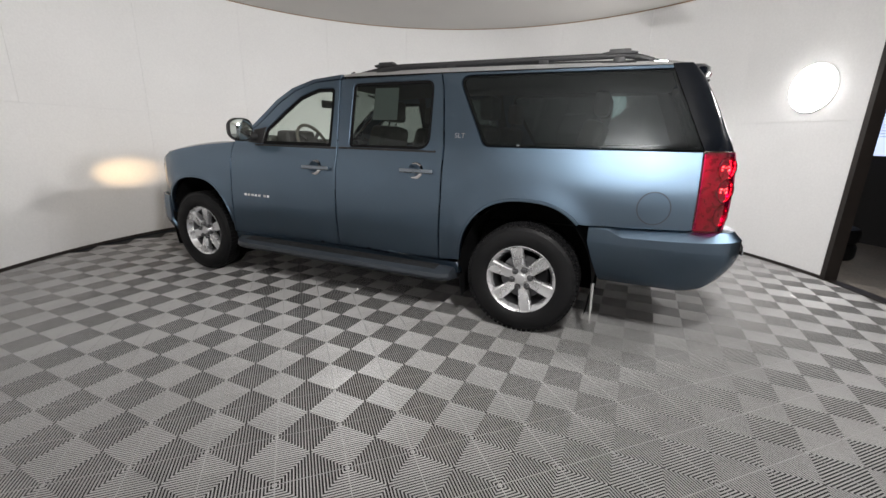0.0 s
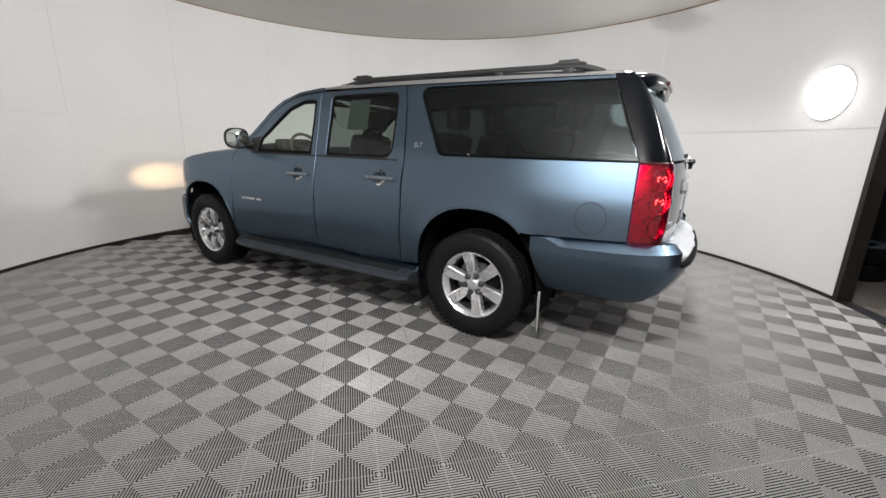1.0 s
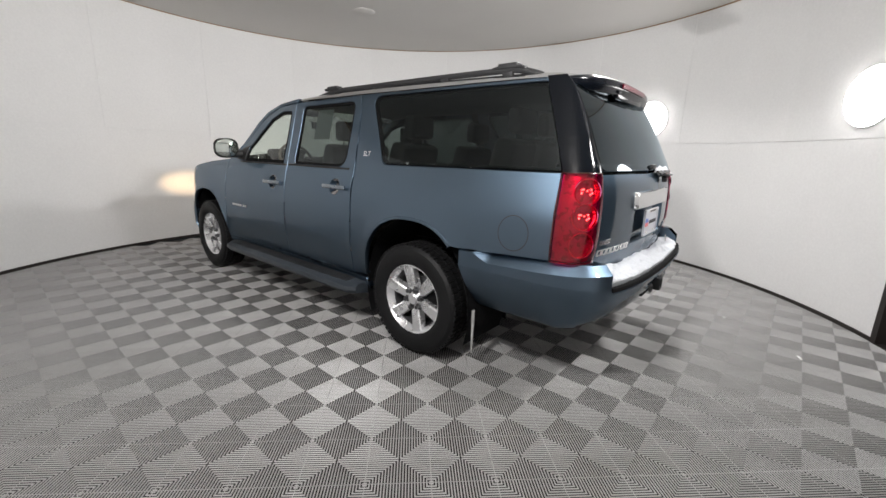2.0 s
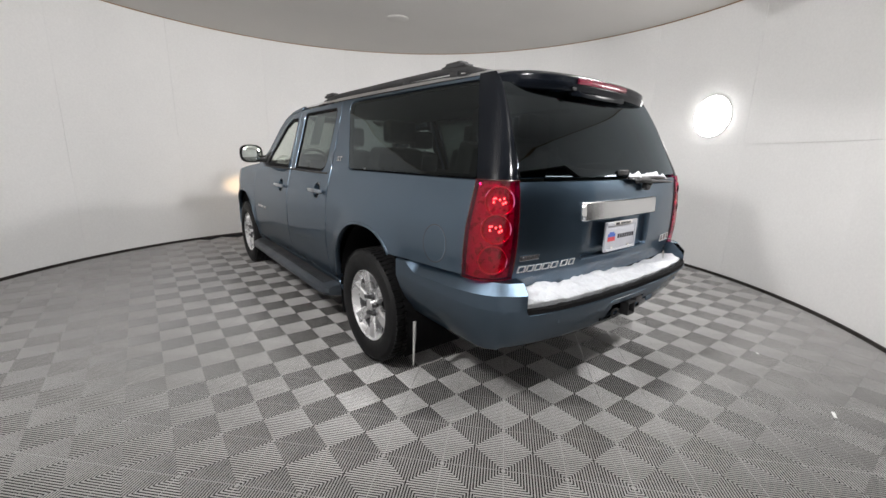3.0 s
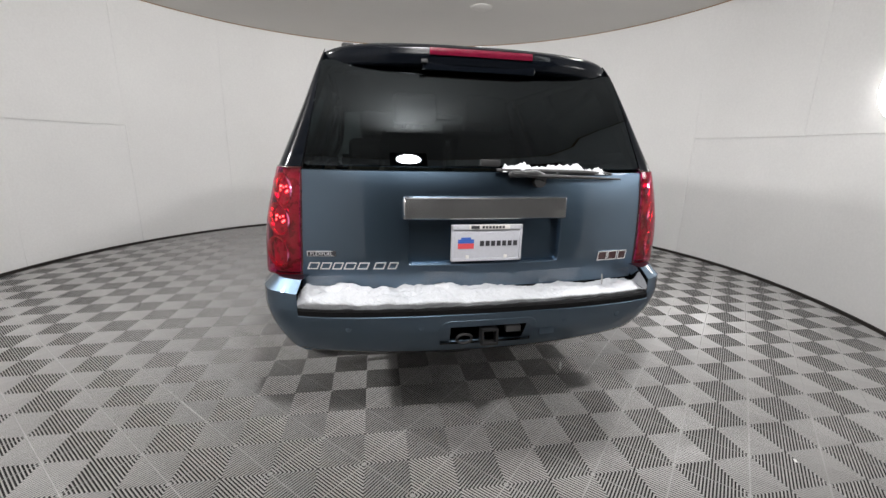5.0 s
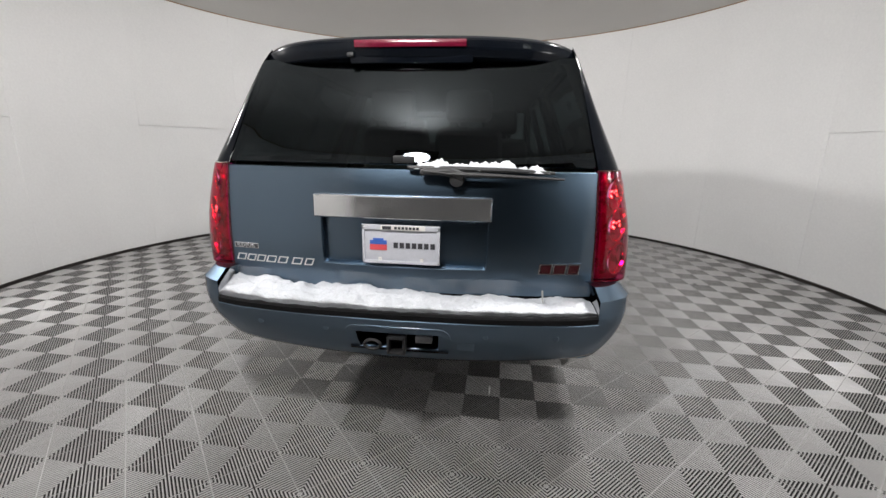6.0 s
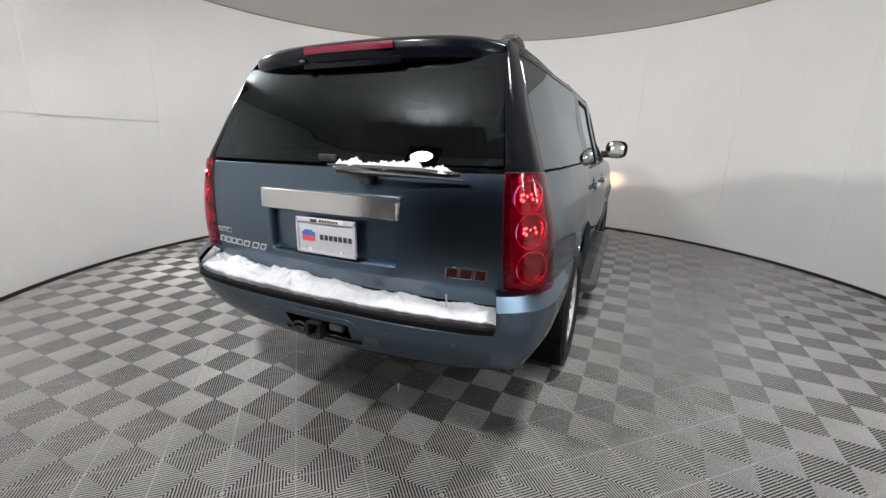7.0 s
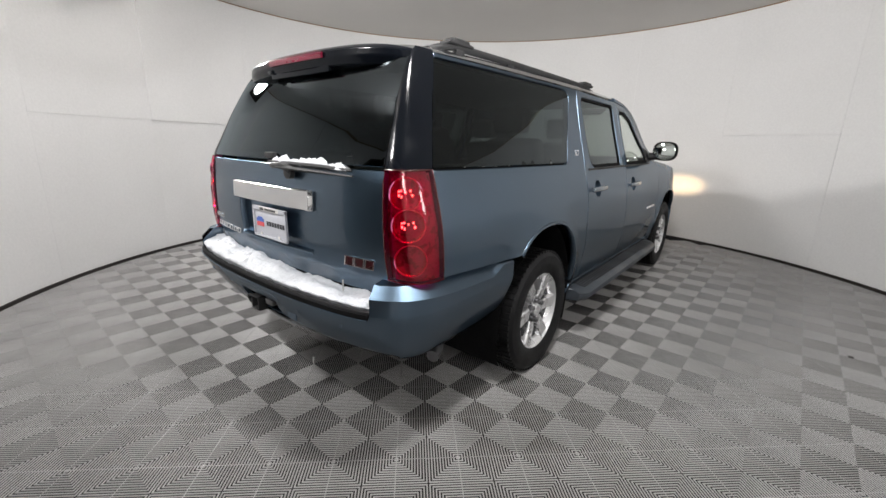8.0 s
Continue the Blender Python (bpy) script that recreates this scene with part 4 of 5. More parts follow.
# licence plate: dealer card with unread bars
plate = thing("license_plate", "white dealer plate in a pale frame on the tailgate", "license plate", at=(0, back_y(0, 1.0) - 0.004, 1.01))
part("card", box((0.318, 0.006, 0.158), (0, 0, 0), 0.002), PLATE_WHITE, plate)
fr = bmesh.new()
for s, at in (((0.332, 0.014, 0.022), (0, -0.003, 0.073)), ((0.332, 0.014, 0.012), (0, -0.003, -0.077)), ((0.011, 0.014, 0.166), (-0.1605, -0.003, 0)), ((0.011, 0.014, 0.166), (0.1605, -0.003, 0))):
    box(s, at, 0.003, bm=fr)
part("plate_frame", fr, PLATE_WHITE, plate, "pale plastic frame")
part("frame_band", box((0.19, 0.003, 0.020), (0.01, -0.0105, 0.073), 0.001), CEIL_GREY, plate)
mk = bmesh.new()
for k in range(7):
    box((0.011, 0.002, 0.011), (0.0 + 0.0155 * k - 0.02, -0.0125, 0.073), bm=mk)
box((0.038, 0.002, 0.014), (-0.058, -0.0125, 0.073), bm=mk)
part("frame_bars", mk, INK, plate, smooth=False)
mk = bmesh.new()
for k in range(7):
    box((0.019, 0.002, 0.024), (-0.022 + 0.0262 * k, -0.004, -0.003), 0.0006, bm=mk)
part("word_bars", mk, INK, plate, smooth=False)
mk = bmesh.new()
box((0.074, 0.002, 0.018), (-0.097, -0.0045, 0.008), 0.0006, bm=mk)
box((0.046, 0.002, 0.010), (-0.097, -0.0045, 0.021), 0.0006, bm=mk)
part("emblem_roof", mk, PLATE_BLUE, plate, smooth=False)
part("emblem_base", box((0.074, 0.002, 0.024), (-0.097, -0.0045, -0.014), 0.0006), PLATE_RED, plate, smooth=False)
for s in (-0.09, 0.09):
    part("screw_tab", box((0.016, 0.006, 0.016), (s, -0.006, -0.064), 0.003), CEIL_GREY, plate)

# spoiler with brake lamp
def spoiler_point(u, v):
    s = 2 * u - 1
    x = 0.712 * s
    prof = [(0.0, 1.868), (0.05, 1.876), (0.105, 1.872), (0.128, 1.858), (0.132, 1.818), (0.118, 1.786), (0.07, 1.768), (0.0, 1.76)]
    k = v * (len(prof) - 1)
    i = min(int(k), len(prof) - 2)
    t = k - i
    dy, z = (prof[i][j] * (1 - t) + prof[i + 1][j] * t for j in (0, 1))
    edge = 1 - abs(s) ** 8 * 0.6
    lip = -0.922 - dy * edge * 1.0 + 0.075 * abs(s) ** 2.2
    return (x, lip, 1.815 + (z - 1.815) * (1 - 0.35 * abs(s) ** 10) - 0.022 * abs(s) ** 3)


sp = part("spoiler", sheet(spoiler_point, 48, 28), GLOSS_BLACK, car, "gloss black roof spoiler")
for s in (0.0, 1.0):
    ends = bmesh.new()
    ends.faces.new([ends.verts.new(spoiler_point(s, k / 14)) for k in range(15)])
    part("spoiler_end", ends, GLOSS_BLACK, sp)
part("brake_lamp", sheet(lambda u, v: (-0.240 + 0.48 * u, -1.062 + 0.055 * (abs(-0.240 + 0.48 * u) / 0.69) ** 2.2 - 0.004 * math.sin(math.pi * v), 1.822 + 0.029 * v), 14, 4, 0.01), BRAKE_RED, sp, "dark red brake lamp strip")
part("lamp_pod", box((0.54, 0.03, 0.05), (0.0, -1.022, 1.786), 0.014), GLOSS_BLACK, sp)
part("washer_nozzle", box((0.03, 0.012, 0.016), (-0.262, -1.046, 1.796), 0.004), TRIM_BLACK, sp)

# wiper
wiper = part("rear_wiper", tube([(0.25, -1.262, 1.300), (0.20, -1.275, 1.322), (0.10, -1.272, 1.318), (0.09, -1.262, 1.312)], [0.022, 0.018, 0.014, 0.012], 10), TRIM_BLACK, car, "black rear wiper")
part("wiper_arm", tube([(0.095, -1.272, 1.322), (0.20, -1.278, 1.312), (0.42, -1.262, 1.306), (0.655, -1.222, 1.296)], [0.014, 0.016, 0.011, 0.006], 8, flat=0.7), TRIM_BLACK, wiper)
part("wiper_blade", tube([(0.03, -1.252, 1.332), (0.25, -1.252, 1.330), (0.46, -1.235, 1.326), (0.62, -1.20, 1.318)], [0.008, 0.011, 0.011, 0.006], 8), TRIM_BLACK, wiper)
part("wiper_hub", lathe([(0.0004, -0.03), (0.028, -0.026), (0.03, 0.0)], 18, "Y"), TRIM_BLACK, wiper).location = (0.23, -1.248, 1.288)
part("glass_handle", box((0.088, 0.022, 0.030), (0.008, back_y(0, 1.362) - 0.010, 1.362), 0.006), TRIM_BLACK, gate)

# ---- rear bumper ----
def bumper_path(s):
    """Plan of the bumper from the wheel opening (0) round the corner to the middle (1)."""
    return Vector((curve_x(s), curve_y(s), 0))


PLAN = [(0.0, 1.004, -0.425), (0.18, 1.010, -0.62), (0.34, 1.012, -0.82), (0.46, 1.010, -0.985), (0.54, 0.998, -1.098), (0.61, 0.962, -1.200), (0.67, 0.900, -1.264), (0.73, 0.815, -1.306), (0.80, 0.66, -1.344), (0.90, 0.36, -1.376), (1.0, 0.0, -1.386)]
curve_x, curve_y = curve_of([(p[0], p[1]) for p in PLAN]), curve_of([(p[0], p[2]) for p in PLAN])
SKIN = curve_of([(0.0, -0.185), (0.08, -0.140), (0.2, -0.104), (0.42, -0.062), (0.62, -0.032), (0.78, -0.016), (0.93, -0.006), (1.0, -0.004)])


def bumper_point(s, z, d, sg):
    p = bumper_path(s)
    q = bumper_path(min(1.0, s + 0.01)) - bumper_path(max(0.0, s - 0.01))
    n = Vector((-q.y, q.x, 0)).normalized()
    n = n if n.dot(p - Vector((0, -0.4, 0))) > 0 else -n
    if s > 0.98:
        n = Vector((0, -1, 0))
    p = p + n * d
    return (sg * p.x, p.y, z)


STEP_S = 0.722


def facet(u):
    """How far the slanted top facet is open: none beside the wheel, full from there to the step."""
    return min(1.0, max(0.0, (u - 0.14) / 0.12)) * (0.72 + 0.28 * u) * (1 - 0.35 * min(1.0, max(0.0, (u - 0.6) / 0.3)))


def brim(u):
    """Top edge of the bumper's side, just under the quarter panel."""
    return 0.836 + 0.028 * min(1.0, u / 0.62)


bump_bm = bmesh.new()
for sg in (-1, 1):
    def low_skin(u, v):
        bottom = 0.440 + 0.035 * min(1, max(0, (u - 0.45) / 0.2)) - 0.02 * min(1, max(0, (u - 0.75) / 0.2))
        lead = 0.085 * (1 - v)
        return bumper_point(lead + (1 - lead) * u, bottom + (0.742 - bottom) * v, SKIN(v), sg)
    join(bump_bm, sheet(low_skin, 60, 14))
    join(bump_bm, sheet(lambda u, v: bumper_point(u * STEP_S, (0.742, brim(u) - 0.006 - 0.064 * facet(u), brim(u))[round(v * 2)], (-0.004, -0.004, -0.010 - 0.064 * facet(u))[round(v * 2)], sg), 40, 2))
    # cap on top of the corner, and its inner cheek beside the step
    join(bump_bm, sheet(lambda u, v: (lambda a, c: tuple(Vector(a).lerp(Vector(c), v)))(bumper_point(u * STEP_S, brim(u), -0.010 - 0.064 * facet(u), sg), bumper_point(u * STEP_S, brim(u) + 0.002, -0.14, sg)), 40, 2))
    join(bump_bm, sheet(lambda u, v: (lambda a: (a[0], a[1] + 0.12 * u, a[2]))(bumper_point(STEP_S, 0.742 + 0.124 * v, -0.006 - 0.074 * max(0, v - 0.4) / 0.6, sg)), 4, 6))
bmesh.ops.remove_doubles(bump_bm, verts=bump_bm.verts, dist=0.0008)
bmesh.ops.recalc_face_normals(bump_bm, faces=bump_bm.faces)
mouth = [f for f in bump_bm.faces if abs(f.calc_center_median().x) < 0.195 and 0.545 < f.calc_center_median().z < 0.655]
bmesh.ops.delete(bump_bm, geom=mouth, context="FACES")
bumper = part("rear_bumper", bump_bm, PAINT, car)
STEP_X = abs(bumper_point(STEP_S, 0.74, -0.012, 1)[0])


def pad_point(u, v):
    x = (2 * u - 1) * STEP_X
    s = min(range(700, 1001), key=lambda k: abs(curve_x(k / 1000) - abs(x))) / 1000
    yo = curve_y(s) + 0.010
    return (x, yo + (back_y(x, 0.79) - 0.0 - yo) * v, 0.742 + 0.010 * min(1, v * 6) + 0.012 * v)


part("step_pad", sheet(pad_point, 30, 8), TRIM_BLACK, bumper, "black step pad")
part("pad_face", sheet(lambda u, v: (lambda q: (q[0], q[1] - 0.014, 0.725 + 0.022 * v))(pad_point(u, 0.0)), 30, 2, 0.008), UNDER_BLACK, bumper, "black rubber strip")
part("bumper_lip", tube([(lambda q: (q[0], q[1] - 0.017, 0.7225))(pad_point(i / 30, 0.0)) for i in range(31)], 0.0032, 6), PAINT, bumper, "thin bright edge under the step pad")
part("pad_edge", tube([pad_point(i / 30, 0.0) for i in range(31)], 0.011, 8), UNDER_BLACK, bumper)
hole = [(-0.205, 0.560, 0.03), (0.205, 0.560, 0.03), (0.19, 0.648, 0.02), (-0.19, 0.648, 0.02)]


def face_y(x):
    return curve_y(min(range(700, 1001), key=lambda k: abs(curve_x(k / 1000) - abs(x))) / 1000)


def skin_in(z):
    """How far the bumper's skin lies behind its widest line at a height."""
    return -SKIN((z - 0.47) / 0.272)


def bumper_face(x, z, d):
    return (x, face_y(x) - d + skin_in(z), z)


part("hitch_surround", panel(inset(rounded(hole), -0.040), bumper_face, [rounded(hole)], gap=0.0, thick=0.03, bev=0.004, lift=0.003, grid=0.03), PAINT, bumper)
cave = box((0.43, 0.20, 0.105), (0, -1.215, 0.602))
bmesh.ops.delete(cave, geom=[f for f in cave.faces if f.normal.y < -0.9], context="FACES")
part("hitch_recess", cave, UNDER_BLACK, bumper, "dark recess round the tow hitch", smooth=False)
hitch = bmesh.new()
for s, at in (((0.078, 0.05, 0.010), (0, -1.352, 0.634)), ((0.078, 0.05, 0.010), (0, -1.352, 0.566)), ((0.010, 0.05, 0.078), (-0.034, -1.352, 0.60)), ((0.010, 0.05, 0.078), (0.034, -1.352, 0.60))):
    box(s, at, 0.003, bm=hitch)
part("tow_hitch", hitch, TRIM_BLACK, bumper, "square steel tow receiver")
part("tow_socket", box((0.072, 0.03, 0.030), (0.115, -1.345, 0.628), 0.006), ALLOY_DARK, bumper)
part("chain_loop", tube([(-0.11 + 0.035 * math.cos(a), -1.340, 0.585 + 0.022 * math.sin(a)) for a in (2 * math.pi * k / 16 for k in range(16))], 0.007, 6, closed=True), TRIM_BLACK, bumper)
part("tow_cover", box((0.075, 0.008, 0.060), (0.290, face_y(0.290) + skin_in(0.61) - 0.001, 0.612), 0.003, Matrix.Rotation(radians(-4), 3, "X")), PAINT, bumper)
for x in (-0.62, -0.31, 0.37, 0.66):
    sensor = lathe([(0.0004, -0.0025), (0.011, -0.002), (0.013, 0.0)], 18, "Y")
    part("parking_sensor", sensor, PAINT, bumper).location = (x, face_y(x) + skin_in(0.655) - 0.001, 0.655)

# ---- roof rack ----
for sg in (-1, 1):
    def rail_line(y):
        return (sg * (0.628 - 0.05 * max(0, (y - 1.2)) ** 1.0 - 0.03 * max(0, -y)), y, 1.922 - 0.052 * max(0, (y - 1.15) / 0.45) ** 1.6 - 0.048 * max(0, (-0.50 - y) / 0.2) ** 1.6)
    ys = [1.60 - 2.30 * i / 46 for i in range(47)]
    rail = part("roof_rail", tube([rail_line(y) for y in ys], 0.019, 12, flat=1.05), TRIM_BLACK, car, "black roof rail")
    for y in (1.30, 0.72, 0.02, -0.47):
        part("rail_foot", box((0.034, 0.075, 0.050), (rail_line(y)[0], y, 1.894), 0.012), TRIM_BLACK, rail)
    for y in (1.30, -0.47):
        clamp = box((0.07, 0.22, 0.036), (rail_line(y)[0] - sg * 0.01, y, 1.944), 0.015, segs=3)
        for v in clamp.verts:
            if v.co.z > 1.944:
                v.co.y = y + (v.co.y - y) * 0.62
        part("bar_clamp", clamp, TRIM_BLACK, rail)
for y in (1.30, -0.47):
    part("cross_bar", tube([(-0.60, y, 1.944), (-0.3, y, 1.950), (0.3, y, 1.950), (0.60, y, 1.944)], 0.020, 10, flat=0.6), TRIM_BLACK, car, "black roof cross bar")
part("roof_antenna", box((0.03, 0.10, 0.075), (-0.30, 1.88, 1.905), 0.012, Matrix.Rotation(radians(-25), 3, "X")), TRIM_BLACK, car)

# ---- wheels ----
def build_wheel():
    spin = bmesh.new()
    lathe([(0.222, 0.066), (0.232, 0.085), (0.246, 0.096), (0.254, 0.105), (0.256, 0.112), (0.248, 0.115), (0.240, 0.108), (0.228, 0.094), (0.216, 0.066)], 56, "X", close=True, bm=spin)
    spokes = []
    for k in range(6):
        b = bmesh.new()
        rows = []
        for r, w, top, low in ((0.030, 0.030, 0.080, 0.030), (0.075, 0.034, 0.084, 0.03), (0.10, 0.036, 0.094, 0.03), (0.20, 0.044, 0.104, 0.05), (0.236, 0.047, 0.106, 0.07)):
            rows.append([b.verts.new(p) for p in ((low, -w * 1.02, r), (top - 0.010, -w, r), (top, -w * 0.78, r), (top - 0.003, 0.0, r), (top, w * 0.78, r), (top - 0.010, w, r), (low, w * 1.02, r))])
        for p, q in zip(rows, rows[1:]):
            for i in range(6):
                b.faces.new((p[i], p[i + 1], q[i + 1], q[i]))
        bmesh.ops.rotate(b, cent=(0, 0, 0), matrix=Matrix.Rotation(radians(60 * k + 12), 3, "X"), verts=b.verts)
        bmesh.ops.recalc_face_normals(b, faces=b.faces)
        spokes.append(b)
    wheel = part("wheel", spin, ALLOY, car, "six-spoke bright alloy wheel")
    barrel = lathe([(0.205, -0.11), (0.215, -0.02), (0.221, 0.064), (0.215, 0.064), (0.205, 0.04), (0.196, -0.02), (0.190, -0.11)], 56, "X", close=True)
    # darker alloy tone puts the shade inside the rim into the colour
    part("barrel", barrel, ALLOY_DARK, wheel, "inner barrel, toned dark for the shade between the spokes")
    for b in spokes:
        part("spoke", b, ALLOY, wheel)
    part("hub", lathe([(0.078, 0.02), (0.080, 0.072), (0.070, 0.080), (0.0004, 0.081)], 36, "X"), ALLOY, wheel)
    part("hub_cap", lathe([(0.043, 0.075), (0.042, 0.096), (0.034, 0.104), (0.0004, 0.106)], 28, "X"), ALLOY, wheel)
    tyre = lathe([(0.225, -0.115), (0.255, -0.125), (0.32, -0.134), (0.365, -0.128), (0.386, -0.112), (0.394, -0.09), (0.396, 0.0), (0.394, 0.09), (0.386, 0.112), (0.365, 0.128), (0.335, 0.1345), (0.31, 0.1345), (0.285, 0.131), (0.262, 0.123), (0.248, 0.112), (0.235, 0.10)], 72, "X", caps=False)
    tread = bmesh.new()
    for k in range(66):
        for side, shift in ((-0.088, 0.0), (0.088, 0.5), (-0.034, 0.25), (0.034, 0.75)):
            w = 0.052 if abs(side) > 0.05 else 0.042
            b = box((w, 0.026, 0.014), (side, 0, 0.396 if abs(side) < 0.05 else 0.393), 0.0, Matrix.Rotation(0.0, 3, "X"))
            bmesh.ops.rotate(b, cent=(0, 0, 0), matrix=Matrix.Rotation(2 * math.pi * (k + shift) / 66, 3, "X"), verts=b.verts)
            join(tread, b)
    part("tyre", tyre, RUBBER, wheel, "black all-terrain tyre", sharp=25)
    tagged(part("tread", tread, RUBBER, wheel, smooth=False), kind="stuff")
    disc = lathe([(0.165, 0.0), (0.165, 0.02), (0.07, 0.02), (0.06, 0.03), (0.0004, 0.03)], 36, "X")
    part("brake_disc", disc, ALLOY_DARK, wheel)
    box_cal = box((0.07, 0.10, 0.16), (0.02, 0.14, 0.06), 0.015)
    part("brake_caliper", box_cal, UNDER_BLACK, wheel)
    nut = lathe([(0.024, 0.074), (0.024, 0.084), (0.016, 0.086), (0.015, 0.108), (0.0004, 0.111)], 10, "X")
    first = part("lug_nut", nut, ALLOY_DARK, wheel)
    for k in range(6):
        a = radians(60 * k + 42)
        o = first if k == 0 else new("lug_nut", first.data)
        o.parent = wheel
        o.location = (0, -0.068 * math.sin(a), 0.068 * math.cos(a))
    return wheel


first_wheel = build_wheel()
WHEEL_POSES = [pose(-0.860, REAR_AXLE, HUB_Z - 0.002, 0, 0, 180), pose(-0.868, FRONT_AXLE, HUB_Z - 0.002, 37, 0, 180), pose(0.860, REAR_AXLE, HUB_Z - 0.002, 20, 0, 0), pose(0.868, FRONT_AXLE, HUB_Z - 0.002, 50, 0, 0)]
for m in WHEEL_POSES[1:]:
    copy_thing(first_wheel, m)
first_wheel.matrix_basis = WHEEL_POSES[0]

# ---- underbody ----
part("floor_pan", box((1.62, 2.1, 0.08), (0, 1.64, 0.42), 0.02), UNDER_BLACK, car)
part("floor_pan", box((0.98, 5.2, 0.10), (0, 1.45, 0.50), 0.02), UNDER_BLACK, car)
part("cargo_floor", box((1.50, 0.75, 0.08), (0, -0.82, 0.72), 0.02), UNDER_BLACK, car)
part("cargo_floor", box((1.0, 1.2, 0.05), (0, 0.0, 0.74), 0.02), CLOTH_DARK, car)
part("rear_axle", tube([(-0.80, 0, 0.40), (-0.15, 0, 0.40), (0, 0, 0.40), (0.15, 0, 0.40), (0.80, 0, 0.40)], [0.05, 0.05, 0.13, 0.05, 0.05], 12), UNDER_BLACK, car)
part("muffler", tube([(0.45, -0.35, 0.46), (0.45, -0.95, 0.46)], 0.11, 14, flat=0.7), UNDER_BLACK, car)
part("tail_pipe", tube([(0.55, -0.55, 0.44), (0.70, -0.70, 0.42), (0.80, -0.82, 0.405), (0.835, -0.90, 0.395)], 0.032, 14), ALLOY_DARK, car)
part("spare_wheel", lathe([(0.0004, 0.40), (0.34, 0.40), (0.37, 0.44), (0.37, 0.56), (0.34, 0.6), (0.0004, 0.6)], 32), RUBBER, car).location = (-0.1, -0.78, 0.0)
part("rear_valance", sheet(lambda u, v: ((2 * u - 1) * 0.66, -1.20 + 0.10 * abs(2 * u - 1) ** 2 + 0.04 * v, 0.46 + 0.08 * (1 - v)), 20, 3, 0.01), UNDER_BLACK, car)
for sg in (-1, 1):
    part("engine_bay_wall", box((0.05, 1.3, 0.75), (sg * 0.48, 3.4, 0.80), 0.01), UNDER_BLACK, car)
part("firewall", box((1.5, 0.06, 0.75), (0, 2.74, 0.85), 0.01), UNDER_BLACK, car)

# ---- cabin ----
def seat(x, y, z, w=0.50, tall=0.62):
    s = part("seat", box((w, 0.50, 0.17), (x, y, z + 0.30), 0.055, segs=3), CLOTH_TAN, car, "tan leather seat")
    b = box((w, 0.16, tall), (0, 0, tall / 2), 0.06, segs=3)
    for v in b.verts:
        v.co.x *= 1 - 0.18 * max(0, v.co.z / tall - 0.4)
    bmesh.ops.rotate(b, cent=(0, 0, 0), matrix=Matrix.Rotation(radians(14), 3, "X"), verts=b.verts)
    bmesh.ops.translate(b, vec=(x, y - 0.22, z + 0.36), verts=b.verts)
    part("backrest", b, CLOTH_TAN, s)
    h = box((0.27, 0.11, 0.18), (x, y - 0.22 - (tall + 0.12) * 0.24, z + 0.36 + tall + 0.11), 0.045, segs=3)
    part("headrest", h, CLOTH_TAN, s)
    posts = bmesh.new()
    for e in (-0.06, 0.06):
        tube([(x + e, y - 0.22 - tall * 0.22, z + 0.30 + tall), (x + e, y - 0.22 - (tall + 0.1) * 0.24, z + 0.40 + tall)], 0.007, 8, bm=posts)
    part("headrest_posts", posts, CHROME, s)


for x in (-0.42, 0.42):
    seat(x, 1.75, 0.50)
    seat(x, 0.85, 0.52)
for x in (-0.36, 0.36):
    seat(x * 0.62, -0.02, 0.72, 0.44, 0.46)
dash = part("dashboard", sheet(lambda u, v: ((2 * u - 1) * 0.80, 2.48 + 0.36 * v - 0.05 * math.cos(2 * math.pi * u) * (1 - v), 1.15 + 0.18 * math.sin(math.pi * min(1, v * 1.2) / 2) + 0.035 * math.exp(-(((2 * u - 1) * 0.8 + 0.42) / 0.2) ** 2)), 30, 8, 0.03), CLOTH_DARK, car, "dark dashboard")
part("dash_front", box((1.56, 0.10, 0.42), (0, 2.51, 0.95), 0.03), CLOTH_DARK, dash)
part("centre_stack", box((0.34, 0.06, 0.34), (0, 2.455, 0.98), 0.02), CLOTH_DARK, dash)
part("instrument_hood", box((0.40, 0.16, 0.14), (-0.42, 2.50, 1.345), 0.05, segs=3), CLOTH_DARK, dash)
wheel_turn = Matrix.Rotation(radians(-28), 4, "X")
rimp = [wheel_turn @ Vector((0.19 * math.cos(a), 0, 0.19 * math.sin(a))) + Vector((-0.42, 2.29, 1.30)) for a in (2 * math.pi * k / 32 for k in range(32))]
sw = part("steering_wheel", tube(rimp, 0.016, 10, closed=True), CLOTH_TAN, car, "tan steering wheel")
hubm = bmesh.new()
box((0.15, 0.05, 0.11), (0, 0, 0), 0.02, bm=hubm)
for a in (0, 180, 215, 325):
    b = box((0.14, 0.022, 0.035), (0.11, 0, 0), 0.008)
    bmesh.ops.rotate(b, cent=(0, 0, 0), matrix=Matrix.Rotation(radians(a), 3, "Y"), verts=b.verts)
    join(hubm, b)
bmesh.ops.transform(hubm, matrix=Matrix.Translation((-0.42, 2.295, 1.30)) @ wheel_turn, verts=hubm.verts)
part("wheel_hub", hubm, CLOTH_DARK, sw)
part("steering_column", tube([(-0.42, 2.31, 1.28), (-0.42, 2.55, 1.17)], 0.035, 10), CLOTH_DARK, sw)
part("interior_mirror", box((0.25, 0.03, 0.075), (-0.04, 2.36, 1.69), 0.014, segs=3), TRIM_BLACK, car)
for x in (-0.38, 0.38):
    part("sun_visor", box((0.38, 0.16, 0.02), (x, 1.96, 1.775), 0.008, Matrix.Rotation(radians(20), 3, "X")), CLOTH_DARK, car)
